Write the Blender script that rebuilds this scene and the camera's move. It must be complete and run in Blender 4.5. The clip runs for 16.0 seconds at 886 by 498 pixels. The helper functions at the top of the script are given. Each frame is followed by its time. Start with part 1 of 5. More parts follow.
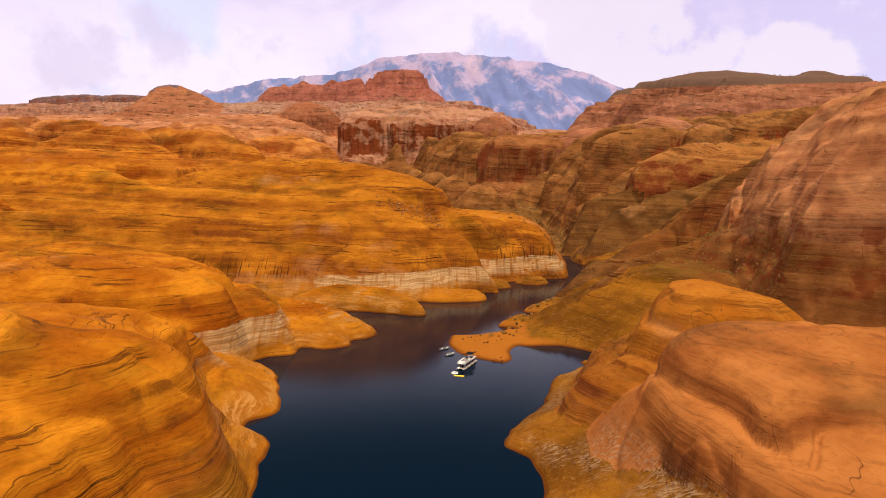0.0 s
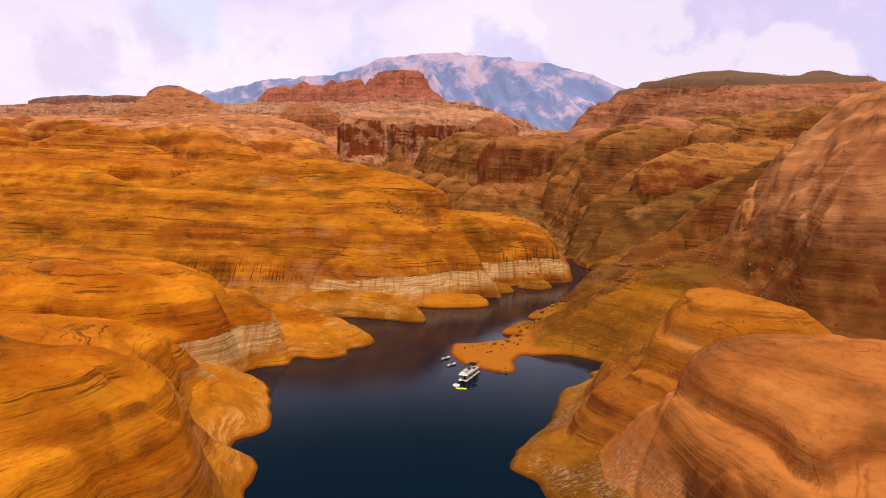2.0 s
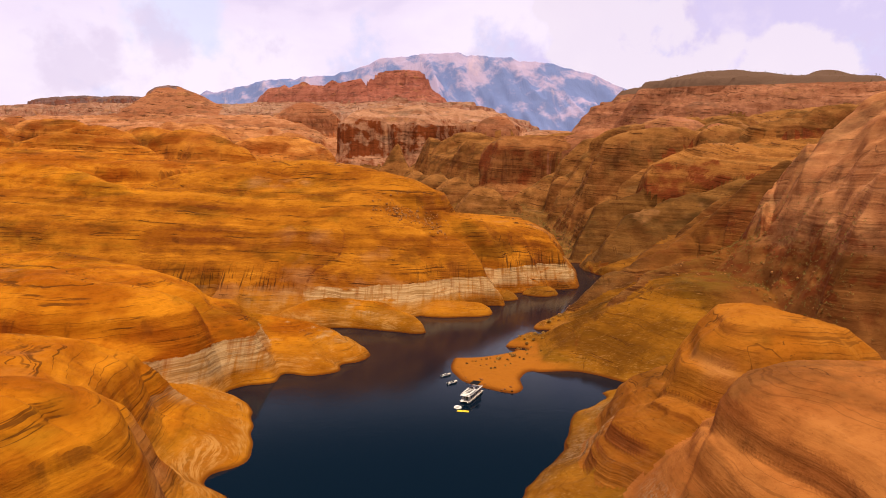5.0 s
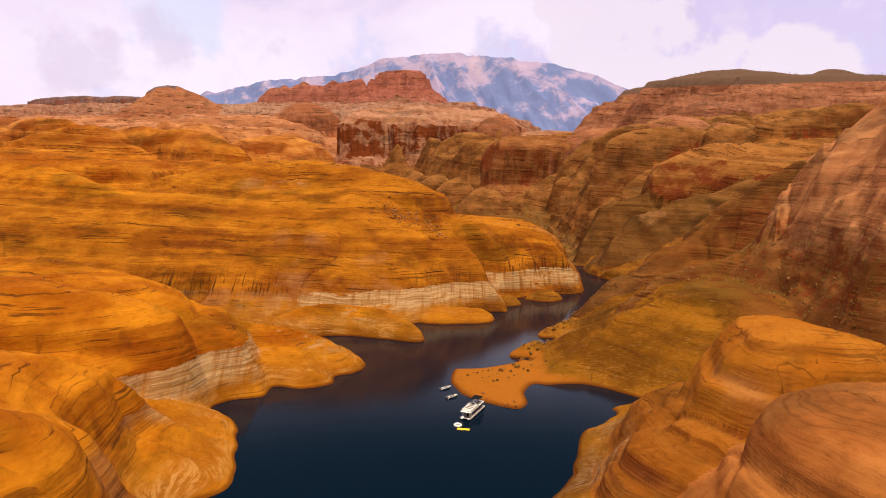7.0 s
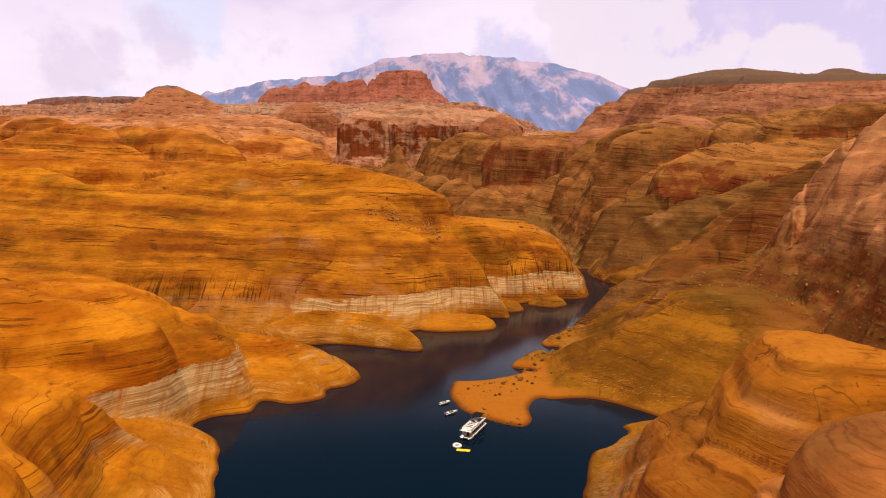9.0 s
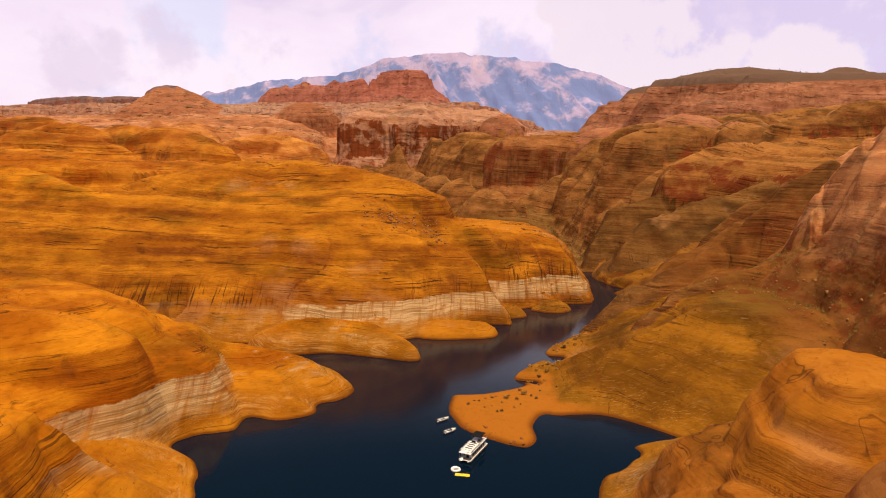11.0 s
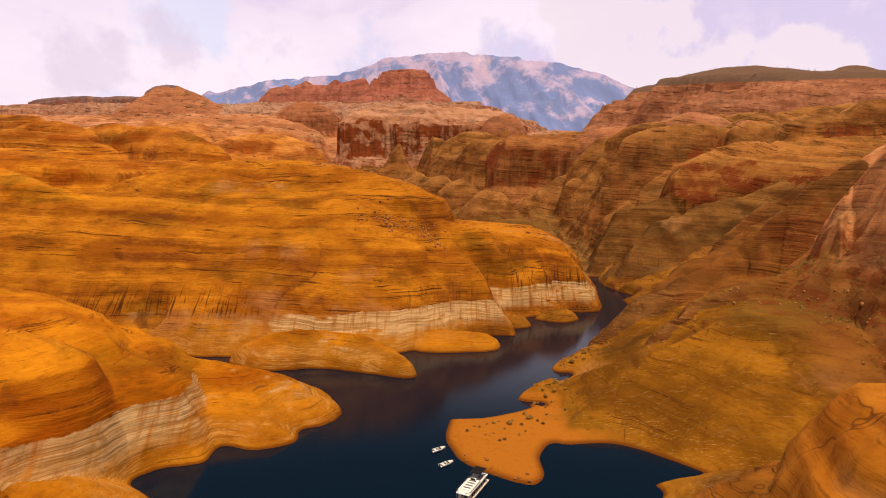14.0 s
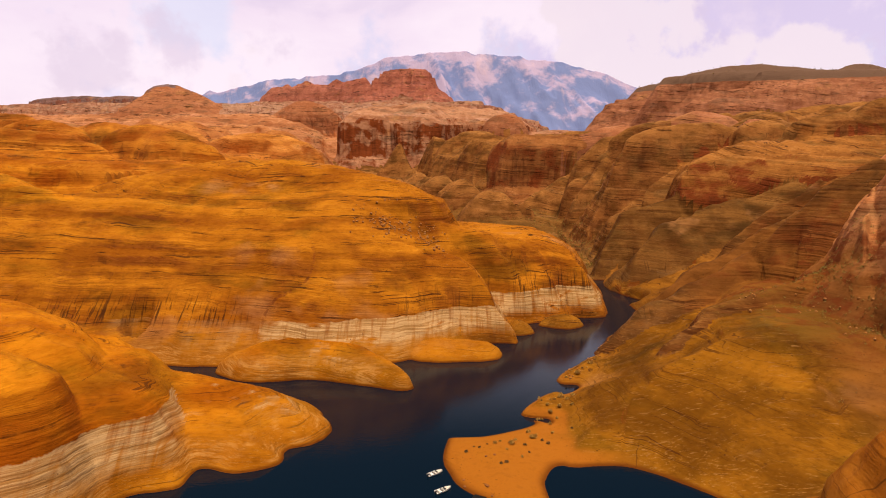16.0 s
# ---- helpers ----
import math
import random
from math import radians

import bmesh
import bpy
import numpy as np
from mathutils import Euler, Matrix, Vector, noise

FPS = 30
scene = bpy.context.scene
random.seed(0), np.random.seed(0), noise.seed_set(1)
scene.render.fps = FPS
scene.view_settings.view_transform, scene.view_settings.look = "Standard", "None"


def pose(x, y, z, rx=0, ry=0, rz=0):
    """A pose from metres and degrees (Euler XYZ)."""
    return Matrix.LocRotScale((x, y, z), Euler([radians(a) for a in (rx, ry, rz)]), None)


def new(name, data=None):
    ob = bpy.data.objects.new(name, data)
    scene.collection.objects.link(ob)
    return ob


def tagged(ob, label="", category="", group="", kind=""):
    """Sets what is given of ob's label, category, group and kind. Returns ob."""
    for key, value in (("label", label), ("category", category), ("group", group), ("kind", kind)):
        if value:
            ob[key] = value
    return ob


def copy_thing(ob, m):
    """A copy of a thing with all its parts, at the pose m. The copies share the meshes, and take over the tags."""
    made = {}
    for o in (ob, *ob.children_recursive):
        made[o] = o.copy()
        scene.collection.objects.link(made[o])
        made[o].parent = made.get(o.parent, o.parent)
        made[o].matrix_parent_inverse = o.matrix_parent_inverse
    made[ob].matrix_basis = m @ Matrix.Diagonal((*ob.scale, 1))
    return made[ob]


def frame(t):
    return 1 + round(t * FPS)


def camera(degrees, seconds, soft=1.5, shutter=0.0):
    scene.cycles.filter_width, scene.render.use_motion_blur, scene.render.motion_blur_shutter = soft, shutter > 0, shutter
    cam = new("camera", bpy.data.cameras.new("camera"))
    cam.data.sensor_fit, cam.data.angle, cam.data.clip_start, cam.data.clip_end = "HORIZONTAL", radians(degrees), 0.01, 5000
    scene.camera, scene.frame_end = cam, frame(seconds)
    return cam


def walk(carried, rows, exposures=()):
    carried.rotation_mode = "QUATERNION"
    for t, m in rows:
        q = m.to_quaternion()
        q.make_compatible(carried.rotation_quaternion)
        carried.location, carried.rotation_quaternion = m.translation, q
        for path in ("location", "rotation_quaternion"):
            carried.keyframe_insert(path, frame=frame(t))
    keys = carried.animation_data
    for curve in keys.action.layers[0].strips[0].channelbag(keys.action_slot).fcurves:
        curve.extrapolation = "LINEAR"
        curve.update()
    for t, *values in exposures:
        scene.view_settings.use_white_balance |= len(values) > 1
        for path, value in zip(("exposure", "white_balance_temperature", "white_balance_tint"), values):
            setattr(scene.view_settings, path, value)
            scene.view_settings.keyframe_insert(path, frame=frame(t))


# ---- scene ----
cam = camera(72.0, 16.0, soft=1.0)
PATH = [
    ( 0.0, pose(0.00, 0.00, 100.00, 83.083, 0.000, 0.000)),
    ( 1.0, pose(-0.21, 8.12, 100.14, 83.117, 0.000, 0.019)),
    ( 2.0, pose(-0.29, 16.43, 100.28, 83.149, -0.000, 0.044)),
    ( 3.0, pose(-0.25, 24.90, 100.42, 83.179, -0.000, 0.076)),
    ( 4.0, pose(-0.10, 33.52, 100.56, 83.206, -0.000, 0.114)),
    ( 5.0, pose(0.15, 42.27, 100.70, 83.231, -0.000, 0.158)),
    ( 6.0, pose(0.50, 51.14, 100.84, 83.254, -0.000, 0.208)),
    ( 7.0, pose(0.92, 60.11, 100.97, 83.274, -0.000, 0.262)),
    ( 8.0, pose(1.42, 69.16, 101.10, 83.293, -0.000, 0.321)),
    ( 9.0, pose(1.98, 78.28, 101.23, 83.309, -0.000, 0.383)),
    (10.0, pose(2.59, 87.45, 101.35, 83.322, -0.000, 0.450)),
    (11.0, pose(3.25, 96.65, 101.46, 83.334, -0.000, 0.520)),
    (12.0, pose(3.93, 105.87, 101.57, 83.343, -0.000, 0.592)),
    (13.0, pose(4.64, 115.08, 101.67, 83.350, -0.000, 0.667)),
    (14.0, pose(5.37, 124.28, 101.76, 83.355, -0.000, 0.743)),
    (15.0, pose(6.09, 133.45, 101.84, 83.358, -0.000, 0.822)),
    (16.0, pose(6.81, 142.56, 101.91, 83.359, -0.000, 0.901)),
]
walk(cam, PATH, exposures=[(0.0, 0.0, 6400.0, 12.0), (8.0, -0.02, 6620.0, 12.0), (16.0, -0.04, 6880.0, 12.0)])

# ---------------------------------------------------------------- light
TO_SUN = Vector((0.06, -0.17, 0.98)).normalized()
SUN_UP, SUN_TURN = math.asin(TO_SUN.z), math.atan2(TO_SUN.x, TO_SUN.y)

world = bpy.data.worlds.new("sky")
scene.world = world
world.use_nodes = True
wt = world.node_tree
wt.nodes.clear()


def wnode(kind, **values):
    n = wt.nodes.new(kind)
    for k, v in values.items():
        n.inputs[k].default_value = v
    return n


def wlink(a, b):
    wt.links.new(a, b)


sky = wt.nodes.new("ShaderNodeTexSky")
sky.sky_type, sky.sun_disc = "NISHITA", False
sky.sun_elevation, sky.sun_rotation = SUN_UP, SUN_TURN
sky.air_density, sky.dust_density, sky.ozone_density = 1.0, 1.5, 1.5
coord = wt.nodes.new("ShaderNodeTexCoord")
stretch = wnode("ShaderNodeMapping", Scale=(1.0, 1.0, 2.2), Location=(0.35, 0.0, 0.12))
wlink(coord.outputs["Generated"], stretch.inputs["Vector"])
billow = wnode("ShaderNodeTexNoise", Scale=3.4, Detail=7.0, Roughness=0.52, Distortion=0.25)
wlink(stretch.outputs[0], billow.inputs["Vector"])
cover = wt.nodes.new("ShaderNodeValToRGB")
cover.color_ramp.elements[0].position, cover.color_ramp.elements[0].color = 0.34, (0.88, 0.72, 0.93, 1)
cover.color_ramp.elements[1].position, cover.color_ramp.elements[1].color = 0.60, (1.12, 0.95, 1.08, 1)
mid = cover.color_ramp.elements.new(0.46)
mid.color = (1.04, 0.855, 1.02, 1)
wlink(billow.outputs["Fac"], cover.inputs["Fac"])
def cloud_mask(places, ragged, soft=0.16):
    """One where the direction is near any of the places, with a torn edge."""
    total = None
    for way, size in places:
        dot = wt.nodes.new("ShaderNodeVectorMath")
        dot.operation = "DISTANCE"
        wlink(coord.outputs["Generated"], dot.inputs[0])
        dot.inputs[1].default_value = way
        near = wt.nodes.new("ShaderNodeMapRange")
        near.interpolation_type = "SMOOTHSTEP"
        for k, v in ((1, size * 1.7), (2, size * 0.2), (3, 0.0), (4, 1.0)):
            near.inputs[k].default_value = v
        wlink(dot.outputs["Value"], near.inputs[0])
        if total is None:
            total = near.outputs[0]
        else:
            most = wt.nodes.new("ShaderNodeMath")
            most.operation = "MAXIMUM"
            wlink(total, most.inputs[0])
            wlink(near.outputs[0], most.inputs[1])
            total = most.outputs[0]
    torn = wnode("ShaderNodeTexNoise", Scale=ragged, Detail=6.0, Roughness=0.56)
    wlink(coord.outputs["Generated"], torn.inputs["Vector"])
    less = wt.nodes.new("ShaderNodeMath")
    less.operation = "MULTIPLY_ADD"
    wlink(total, less.inputs[0])
    less.inputs[1].default_value = 0.45
    rip = wt.nodes.new("ShaderNodeMapRange")
    for k, v in ((1, 0.25), (2, 0.75), (3, -0.42), (4, 0.42)):
        rip.inputs[k].default_value = v
    wlink(torn.outputs["Fac"], rip.inputs[0])
    wlink(rip.outputs[0], less.inputs[2])
    edge = wt.nodes.new("ShaderNodeMapRange")
    edge.interpolation_type = "SMOOTHSTEP"
    for k, v in ((1, 0.26 - soft), (2, 0.26 + soft), (3, 0.0), (4, 1.0)):
        edge.inputs[k].default_value = v
    wlink(less.outputs[0], edge.inputs[0])
    return edge.outputs[0]


def over(base, mask, color, share):
    n = wt.nodes.new("ShaderNodeMix")
    n.data_type = "RGBA"
    scaled = wt.nodes.new("ShaderNodeMath")
    scaled.operation = "MULTIPLY"
    wlink(mask, scaled.inputs[0])
    scaled.inputs[1].default_value = share
    wlink(scaled.outputs[0], n.inputs[0])
    wlink(base, n.inputs[6])
    n.inputs[7].default_value = (*color, 1)
    return n.outputs[2]


LAVENDER = [((0.427, 0.877, 0.218), 0.260), ((0.257, 0.958, 0.129), 0.150), ((0.56, 0.81, 0.16), 0.15)]
BLUE_GAP = [((-0.378, 0.895, 0.236), 0.060)]
CUMULUS = [((0.209, 0.956, 0.207), 0.065), ((0.178, 0.953, 0.244), 0.056), ((0.245, 0.955, 0.166), 0.051), ((0.293, 0.935, 0.199), 0.042), ((0.337, 0.920, 0.200), 0.056), ((0.372, 0.912, 0.174), 0.056), ((0.312, 0.936, 0.162), 0.056), ((0.461, 0.872, 0.166), 0.042), ((0.492, 0.857, 0.152), 0.056), ((0.521, 0.841, 0.146), 0.037), ((0.439, 0.887, 0.146), 0.032)]
GREY = [((-0.511, 0.844, 0.162), 0.050), ((-0.545, 0.820, 0.176), 0.030), ((-0.470, 0.862, 0.185), 0.030), ((-0.396, 0.896, 0.199), 0.040)]
skin = over(cover.outputs["Color"], cloud_mask(LAVENDER, 9.0), (0.80, 0.66, 0.94), 0.95)
skin = over(skin, cloud_mask(BLUE_GAP, 9.0), (0.82, 0.84, 1.08), 0.7)
skin = over(skin, cloud_mask(GREY, 13.0), (0.84, 0.66, 0.84), 0.6)
skin = over(skin, cloud_mask(CUMULUS, 10.0, 0.09), (1.04, 0.87, 0.96), 0.9)
blue = wnode("ShaderNodeBackground", Strength=0.03)
wlink(sky.outputs[0], blue.inputs["Color"])
# the sky overhead, out of view, is dimmed to cut the fill light
height = wt.nodes.new("ShaderNodeSeparateXYZ")
wlink(coord.outputs["Generated"], height.inputs[0])
thin = wt.nodes.new("ShaderNodeMapRange")
thin.interpolation_type = "SMOOTHSTEP"
for k, v in ((1, 0.27), (2, 0.41), (3, 0.83), (4, 0.05)):
    thin.inputs[k].default_value = v
wlink(height.outputs[2], thin.inputs[0])
# and dimmed behind the camera too, so rock facing it gets less fill
side = wt.nodes.new("ShaderNodeMapRange")
side.interpolation_type = "SMOOTHSTEP"
for k, v in ((1, 0.45), (2, -0.55), (3, 1.0), (4, 0.16)):
    side.inputs[k].default_value = v
wlink(height.outputs[1], side.inputs[0])
dim = wt.nodes.new("ShaderNodeMath")
dim.operation = "MULTIPLY"
wlink(thin.outputs[0], dim.inputs[0])
wlink(side.outputs[0], dim.inputs[1])
cloud = wnode("ShaderNodeBackground")
wlink(dim.outputs[0], cloud.inputs["Strength"])
wlink(skin, cloud.inputs["Color"])
both = wt.nodes.new("ShaderNodeAddShader")
wlink(blue.outputs[0], both.inputs[0])
wlink(cloud.outputs[0], both.inputs[1])
wlink(both.outputs[0], wt.nodes.new("ShaderNodeOutputWorld").inputs["Surface"])

sun = new("sun", bpy.data.lights.new("sun", "SUN"))
sun.data.energy, sun.data.angle, sun.data.color = 5.9, radians(6), (1.0, 0.84, 0.64)
sun.rotation_euler = TO_SUN.to_track_quat("Z", "Y").to_euler()


# ---------------------------------------------------------------- materials
class Nodes:
    """A small writer of node materials."""

    def __init__(self, name):
        self.mat = bpy.data.materials.new(name)
        self.mat.use_nodes = True
        self.tree = self.mat.node_tree
        self.bsdf = self.tree.nodes["Principled BSDF"]

    def node(self, kind, **values):
        n = self.tree.nodes.new(kind)
        for k, v in values.items():
            self.put(n, k.replace("_", " "), v)
        return n

    def put(self, n, k, v):
        if isinstance(v, bpy.types.NodeSocket):
            self.tree.links.new(v, n.inputs[k])
        else:
            n.inputs[k].default_value = v

    def mix(self, fac, a, b, how="MIX"):
        n = self.tree.nodes.new("ShaderNodeMix")
        n.data_type, n.blend_type = "RGBA", how
        for k, v in ((0, fac), (6, a), (7, b)):
            if not isinstance(v, (bpy.types.NodeSocket, float, int)):
                v = (*v, 1.0)
            self.put(n, k, v)
        return n.outputs[2]

    def math(self, how, a, b=0.5, clamp=False):
        n = self.tree.nodes.new("ShaderNodeMath")
        n.operation, n.use_clamp = how, clamp
        self.put(n, 0, a)
        self.put(n, 1, b)
        return n.outputs[0]

    def ramp(self, fac, lo, hi, a=0.0, b=1.0):
        n = self.tree.nodes.new("ShaderNodeMapRange")
        n.interpolation_type = "SMOOTHSTEP"
        for k, v in ((0, fac), (1, lo), (2, hi), (3, a), (4, b)):
            self.put(n, k, v)
        return n.outputs[0]

    def noise(self, vector, scale, detail=4.0, rough=0.55, warp=0.0):
        n = self.node("ShaderNodeTexNoise", Scale=scale, Detail=detail, Roughness=rough, Distortion=warp)
        self.put(n, "Vector", vector)
        return n.outputs["Fac"]

    def stretch(self, vector, scale, turn=(0, 0, 0)):
        n = self.node("ShaderNodeMapping", Scale=scale, Rotation=turn)
        self.put(n, "Vector", vector)
        return n.outputs[0]

    def bump(self, height, strength, distance, normal=None):
        n = self.node("ShaderNodeBump", Strength=strength, Distance=distance)
        self.put(n, "Height", height)
        if normal is not None:
            self.put(n, "Normal", normal)
        return n.outputs[0]


def plain(name, color, rough=0.5, metal=0.0, vary=0.12, size=3.0):
    m = Nodes(name)
    where = m.node("ShaderNodeTexCoord").outputs["Object"]
    shade = m.noise(where, size, 5.0)
    dark = tuple(c * (1 - vary) for c in color)
    light = tuple(min(1, c * (1 + vary)) for c in color)
    m.put(m.bsdf, "Base Color", m.mix(m.ramp(shade, 0.3, 0.7), dark, light))
    m.put(m.bsdf, "Roughness", rough)
    m.put(m.bsdf, "Metallic", metal)
    return m.mat


def sandstone(name="sandstone", own=None, rust=0.75, cap=None, layers=1.15):
    """Orange slickrock: level bedding and cross-bedding, a bleached band above the lake, dark varnish streaks, rust faces."""
    m = Nodes(name)
    geo = m.node("ShaderNodeNewGeometry")
    where = geo.outputs["Position"]
    x, y, z = m.node("ShaderNodeSeparateXYZ", Vector=where).outputs
    up = m.node("ShaderNodeSeparateXYZ", Vector=geo.outputs["True Normal"]).outputs[2]
    steep = m.ramp(up, 0.74, 0.42)
    broad = m.noise(where, 0.011, 3.0)
    patch = m.noise(m.stretch(where, (1, 1, 1.6)), 0.04, 4.0, 0.6)
    grain = m.noise(m.stretch(where, (0.6, 0.6, 1.6)), 0.55, 5.0, 0.65)
    fine = m.noise(where, 2.0, 4.0, 0.75)
    # the level in the pile of beds, carried by the ground
    layer = m.node("ShaderNodeAttribute")
    layer.attribute_name = "bed"
    bed = m.math("ADD", layer.outputs["Fac"], m.math("MULTIPLY", m.noise(where, 0.06, 3.0), 1.6))
    flat_at = m.node("ShaderNodeCombineXYZ", X=m.math("MULTIPLY", x, 0.012), Y=m.math("MULTIPLY", y, 0.012), Z=bed).outputs[0]
    thick = m.noise(flat_at, 0.10, 2.0, 0.5)
    beds = m.noise(flat_at, 0.34, 3.0, 0.62)
    lines = m.noise(m.stretch(flat_at, (2.5, 2.5, 1)), 1.15, 3.0, 0.65)
    # cross-bedding: each set of laminae leans its own way
    of_set = m.math("FLOOR", m.math("MULTIPLY", m.math("ADD", bed, m.math("MULTIPLY", patch, 8.0)), 0.12))
    chance = m.node("ShaderNodeTexWhiteNoise")
    chance.noise_dimensions = "1D"
    m.put(chance, "W", of_set)
    cx, cy, cz = m.node("ShaderNodeSeparateXYZ", Vector=chance.outputs["Color"]).outputs
    lean = m.math("ADD", m.math("MULTIPLY", x, m.math("MULTIPLY", m.math("SUBTRACT", cx, 0.5), 0.55)), m.math("MULTIPLY", y, m.math("MULTIPLY", m.math("SUBTRACT", cy, 0.5), 0.55)))
    lean_at = m.node("ShaderNodeCombineXYZ", X=m.math("MULTIPLY", x, 0.07), Y=m.math("MULTIPLY", y, 0.07), Z=m.math("ADD", bed, lean)).outputs[0]
    cross = m.noise(lean_at, 1.5, 5.0, 0.70, 0.1)
    # colour zones: golden west, darker brown-gold east; far north paled, a painted distance haze
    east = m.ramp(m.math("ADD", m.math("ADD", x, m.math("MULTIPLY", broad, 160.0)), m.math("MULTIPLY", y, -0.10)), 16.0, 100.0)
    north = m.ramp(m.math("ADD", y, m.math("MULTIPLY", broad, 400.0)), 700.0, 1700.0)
    tone = m.ramp(m.math("ADD", m.math("MULTIPLY", patch, 0.55), m.math("MULTIPLY", thick, 0.45)), 0.38, 0.62)
    gold = m.mix(tone, (0.46, 0.150, 0.005), (0.82, 0.355, 0.018))
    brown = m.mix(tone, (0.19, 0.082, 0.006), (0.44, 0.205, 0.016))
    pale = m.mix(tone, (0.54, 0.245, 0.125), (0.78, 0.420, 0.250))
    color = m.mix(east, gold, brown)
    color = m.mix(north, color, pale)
    if own:
        color = m.mix(tone, own[0], own[1])
    # olive-brown weathering in level stains
    color = m.mix(m.ramp(m.noise(m.stretch(where, (0.7, 0.7, 2.0)), 0.022, 5.0, 0.65), 0.50, 0.64, 0, 0.72), color, m.mix(1.0, color, (0.48, 0.55, 0.6), "MULTIPLY"))
    color = m.mix(m.ramp(m.noise(m.stretch(where, (1, 1, 1.5)), 0.013, 4.0, 0.6), 0.59, 0.70, 0, 0.5), color, (0.60, 0.33, 0.15))
    # rust on steep faces
    color = m.mix(m.math("MULTIPLY", steep, m.ramp(m.noise(where, 0.03, 4.0), 0.42, 0.60, 0.08 * rust, 0.85 * rust)), color, (0.27, 0.072, 0.022) if own else m.mix(east, (0.40, 0.092, 0.006), (0.27, 0.062, 0.014)))
    lam = m.ramp(m.noise(m.stretch(where, (1, 1, 2.0)), 0.018, 3.0, 0.6), 0.42, 0.60, 0.45 * layers, layers)
    # beds: darker, paler, and thin shadowy partings that come and go
    color = m.mix(m.math("MULTIPLY", m.ramp(beds, 0.52, 0.66, 0, 0.50), lam), color, m.mix(1.0, color, (0.52, 0.42, 0.38), "MULTIPLY"))
    color = m.mix(m.math("MULTIPLY", m.ramp(beds, 0.45, 0.34, 0, 0.35), lam), color, m.mix(1.0, color, (1.22, 1.40, 1.9), "MULTIPLY"))
    bare = m.math("MULTIPLY", m.ramp(m.noise(where, 0.03, 4.0, 0.6), 0.40, 0.60, 0.30, 1.0), layers)
    color = m.mix(m.math("MULTIPLY", m.ramp(cross, 0.55, 0.65, 0, 0.50), bare), color, m.mix(1.0, color, (0.42, 0.33, 0.26), "MULTIPLY"))
    color = m.mix(m.math("MULTIPLY", m.ramp(cross, 0.45, 0.36, 0, 0.50), bare), color, m.mix(1.0, color, (1.35, 1.60, 2.3), "MULTIPLY"))
    gap = m.math("ABSOLUTE", m.math("SUBTRACT", m.noise(flat_at, 0.20, 3.0, 0.6), 0.5))
    gap2 = m.math("ABSOLUTE", m.math("SUBTRACT", lines, 0.53))
    broken = m.ramp(m.noise(where, 0.035, 5.0, 0.65), 0.43, 0.54)
    broken2 = m.ramp(m.noise(where, 0.05, 5.0, 0.65), 0.45, 0.56)
    color = m.mix(m.math("MULTIPLY", m.ramp(gap, 0.012, 0.004, 0, 0.9), m.math("MULTIPLY", broken, min(1.0, layers))), color, (0.085, 0.028, 0.008))
    color = m.mix(m.math("MULTIPLY", m.ramp(gap2, 0.016, 0.003, 0, 0.60), m.math("MULTIPLY", broken2, lam)), color, (0.10, 0.034, 0.008))
    # joints: long thin cracks across the beds
    joint = m.math("ABSOLUTE", m.math("SUBTRACT", m.noise(m.stretch(where, (1.0, 0.55, 0.35), (0.2, 0.1, 0.7)), 0.022, 4.0, 0.55, 0.3), 0.5))
    color = m.mix(m.math("MULTIPLY", m.ramp(joint, 0.0036, 0.0010, 0, 0.6), m.math("MULTIPLY", m.ramp(m.noise(where, 0.025, 4.0, 0.6), 0.50, 0.58), m.ramp(x, 30.0, 50.0))), color, (0.075, 0.026, 0.008))
    # golden below the old waterline
    color = m.mix(m.math("MULTIPLY", m.ramp(z, 17.0, 8.0, 0, 0.45), m.math("SUBTRACT", 1.0, east)), color, (0.46, 0.215, 0.016))
    # bleached band left by the lake, up to 20 m over it
    shelf = m.math("ADD", z, m.math("MULTIPLY", m.noise(where, 0.10, 4.0, 0.7), 4.0))
    drip_at = m.stretch(where, (1.0, 0.10, 0.014))
    drips = m.noise(drip_at, 0.30, 4.0, 0.65)
    band = m.math("MULTIPLY", m.ramp(m.math("ADD", shelf, m.math("MULTIPLY", drips, 6.0)), 10.0, 17.0), m.ramp(shelf, 23.4, 22.8))
    wash = m.math("MULTIPLY", m.math("MULTIPLY", band, m.ramp(up, 0.86, 0.68)), m.ramp(drips, 0.34, 0.54, 0.25, 1.0))
    wash = m.math("MULTIPLY", wash, m.ramp(m.noise(where, 0.02, 3.0), 0.40, 0.52, 0.05, 0.95))
    wash = m.math("MULTIPLY", wash, m.math("MULTIPLY", m.ramp(y, 230.0, 330.0, 0.25, 1.0), m.ramp(m.math("SUBTRACT", x, m.math("MINIMUM", m.math("ADD", m.math("MULTIPLY", y, 0.72), -286.0), 141.0)), 3.0, -3.0, 0.1, 1.0)))
    wash = m.math("MULTIPLY", wash, m.math("SUBTRACT", 1.0, m.math("MULTIPLY", m.ramp(x, -92.0, -125.0, 0, 0.75), m.ramp(y, 430.0, 460.0))))
    color = m.mix(wash, color, m.mix(m.ramp(lines, 0.4, 0.6), (0.50, 0.33, 0.15), (0.80, 0.62, 0.38)))
    # thin pale scuffs low on the shore slopes
    low = m.math("MULTIPLY", m.ramp(z, 14.0, 4.0), m.ramp(z, 0.2, 1.4))
    scuff = m.ramp(m.noise(m.stretch(where, (0.35, 1.5, 3.0), (0, 0, 0.5)), 0.55, 6.0, 0.75), 0.54, 0.68, 0, 0.6)
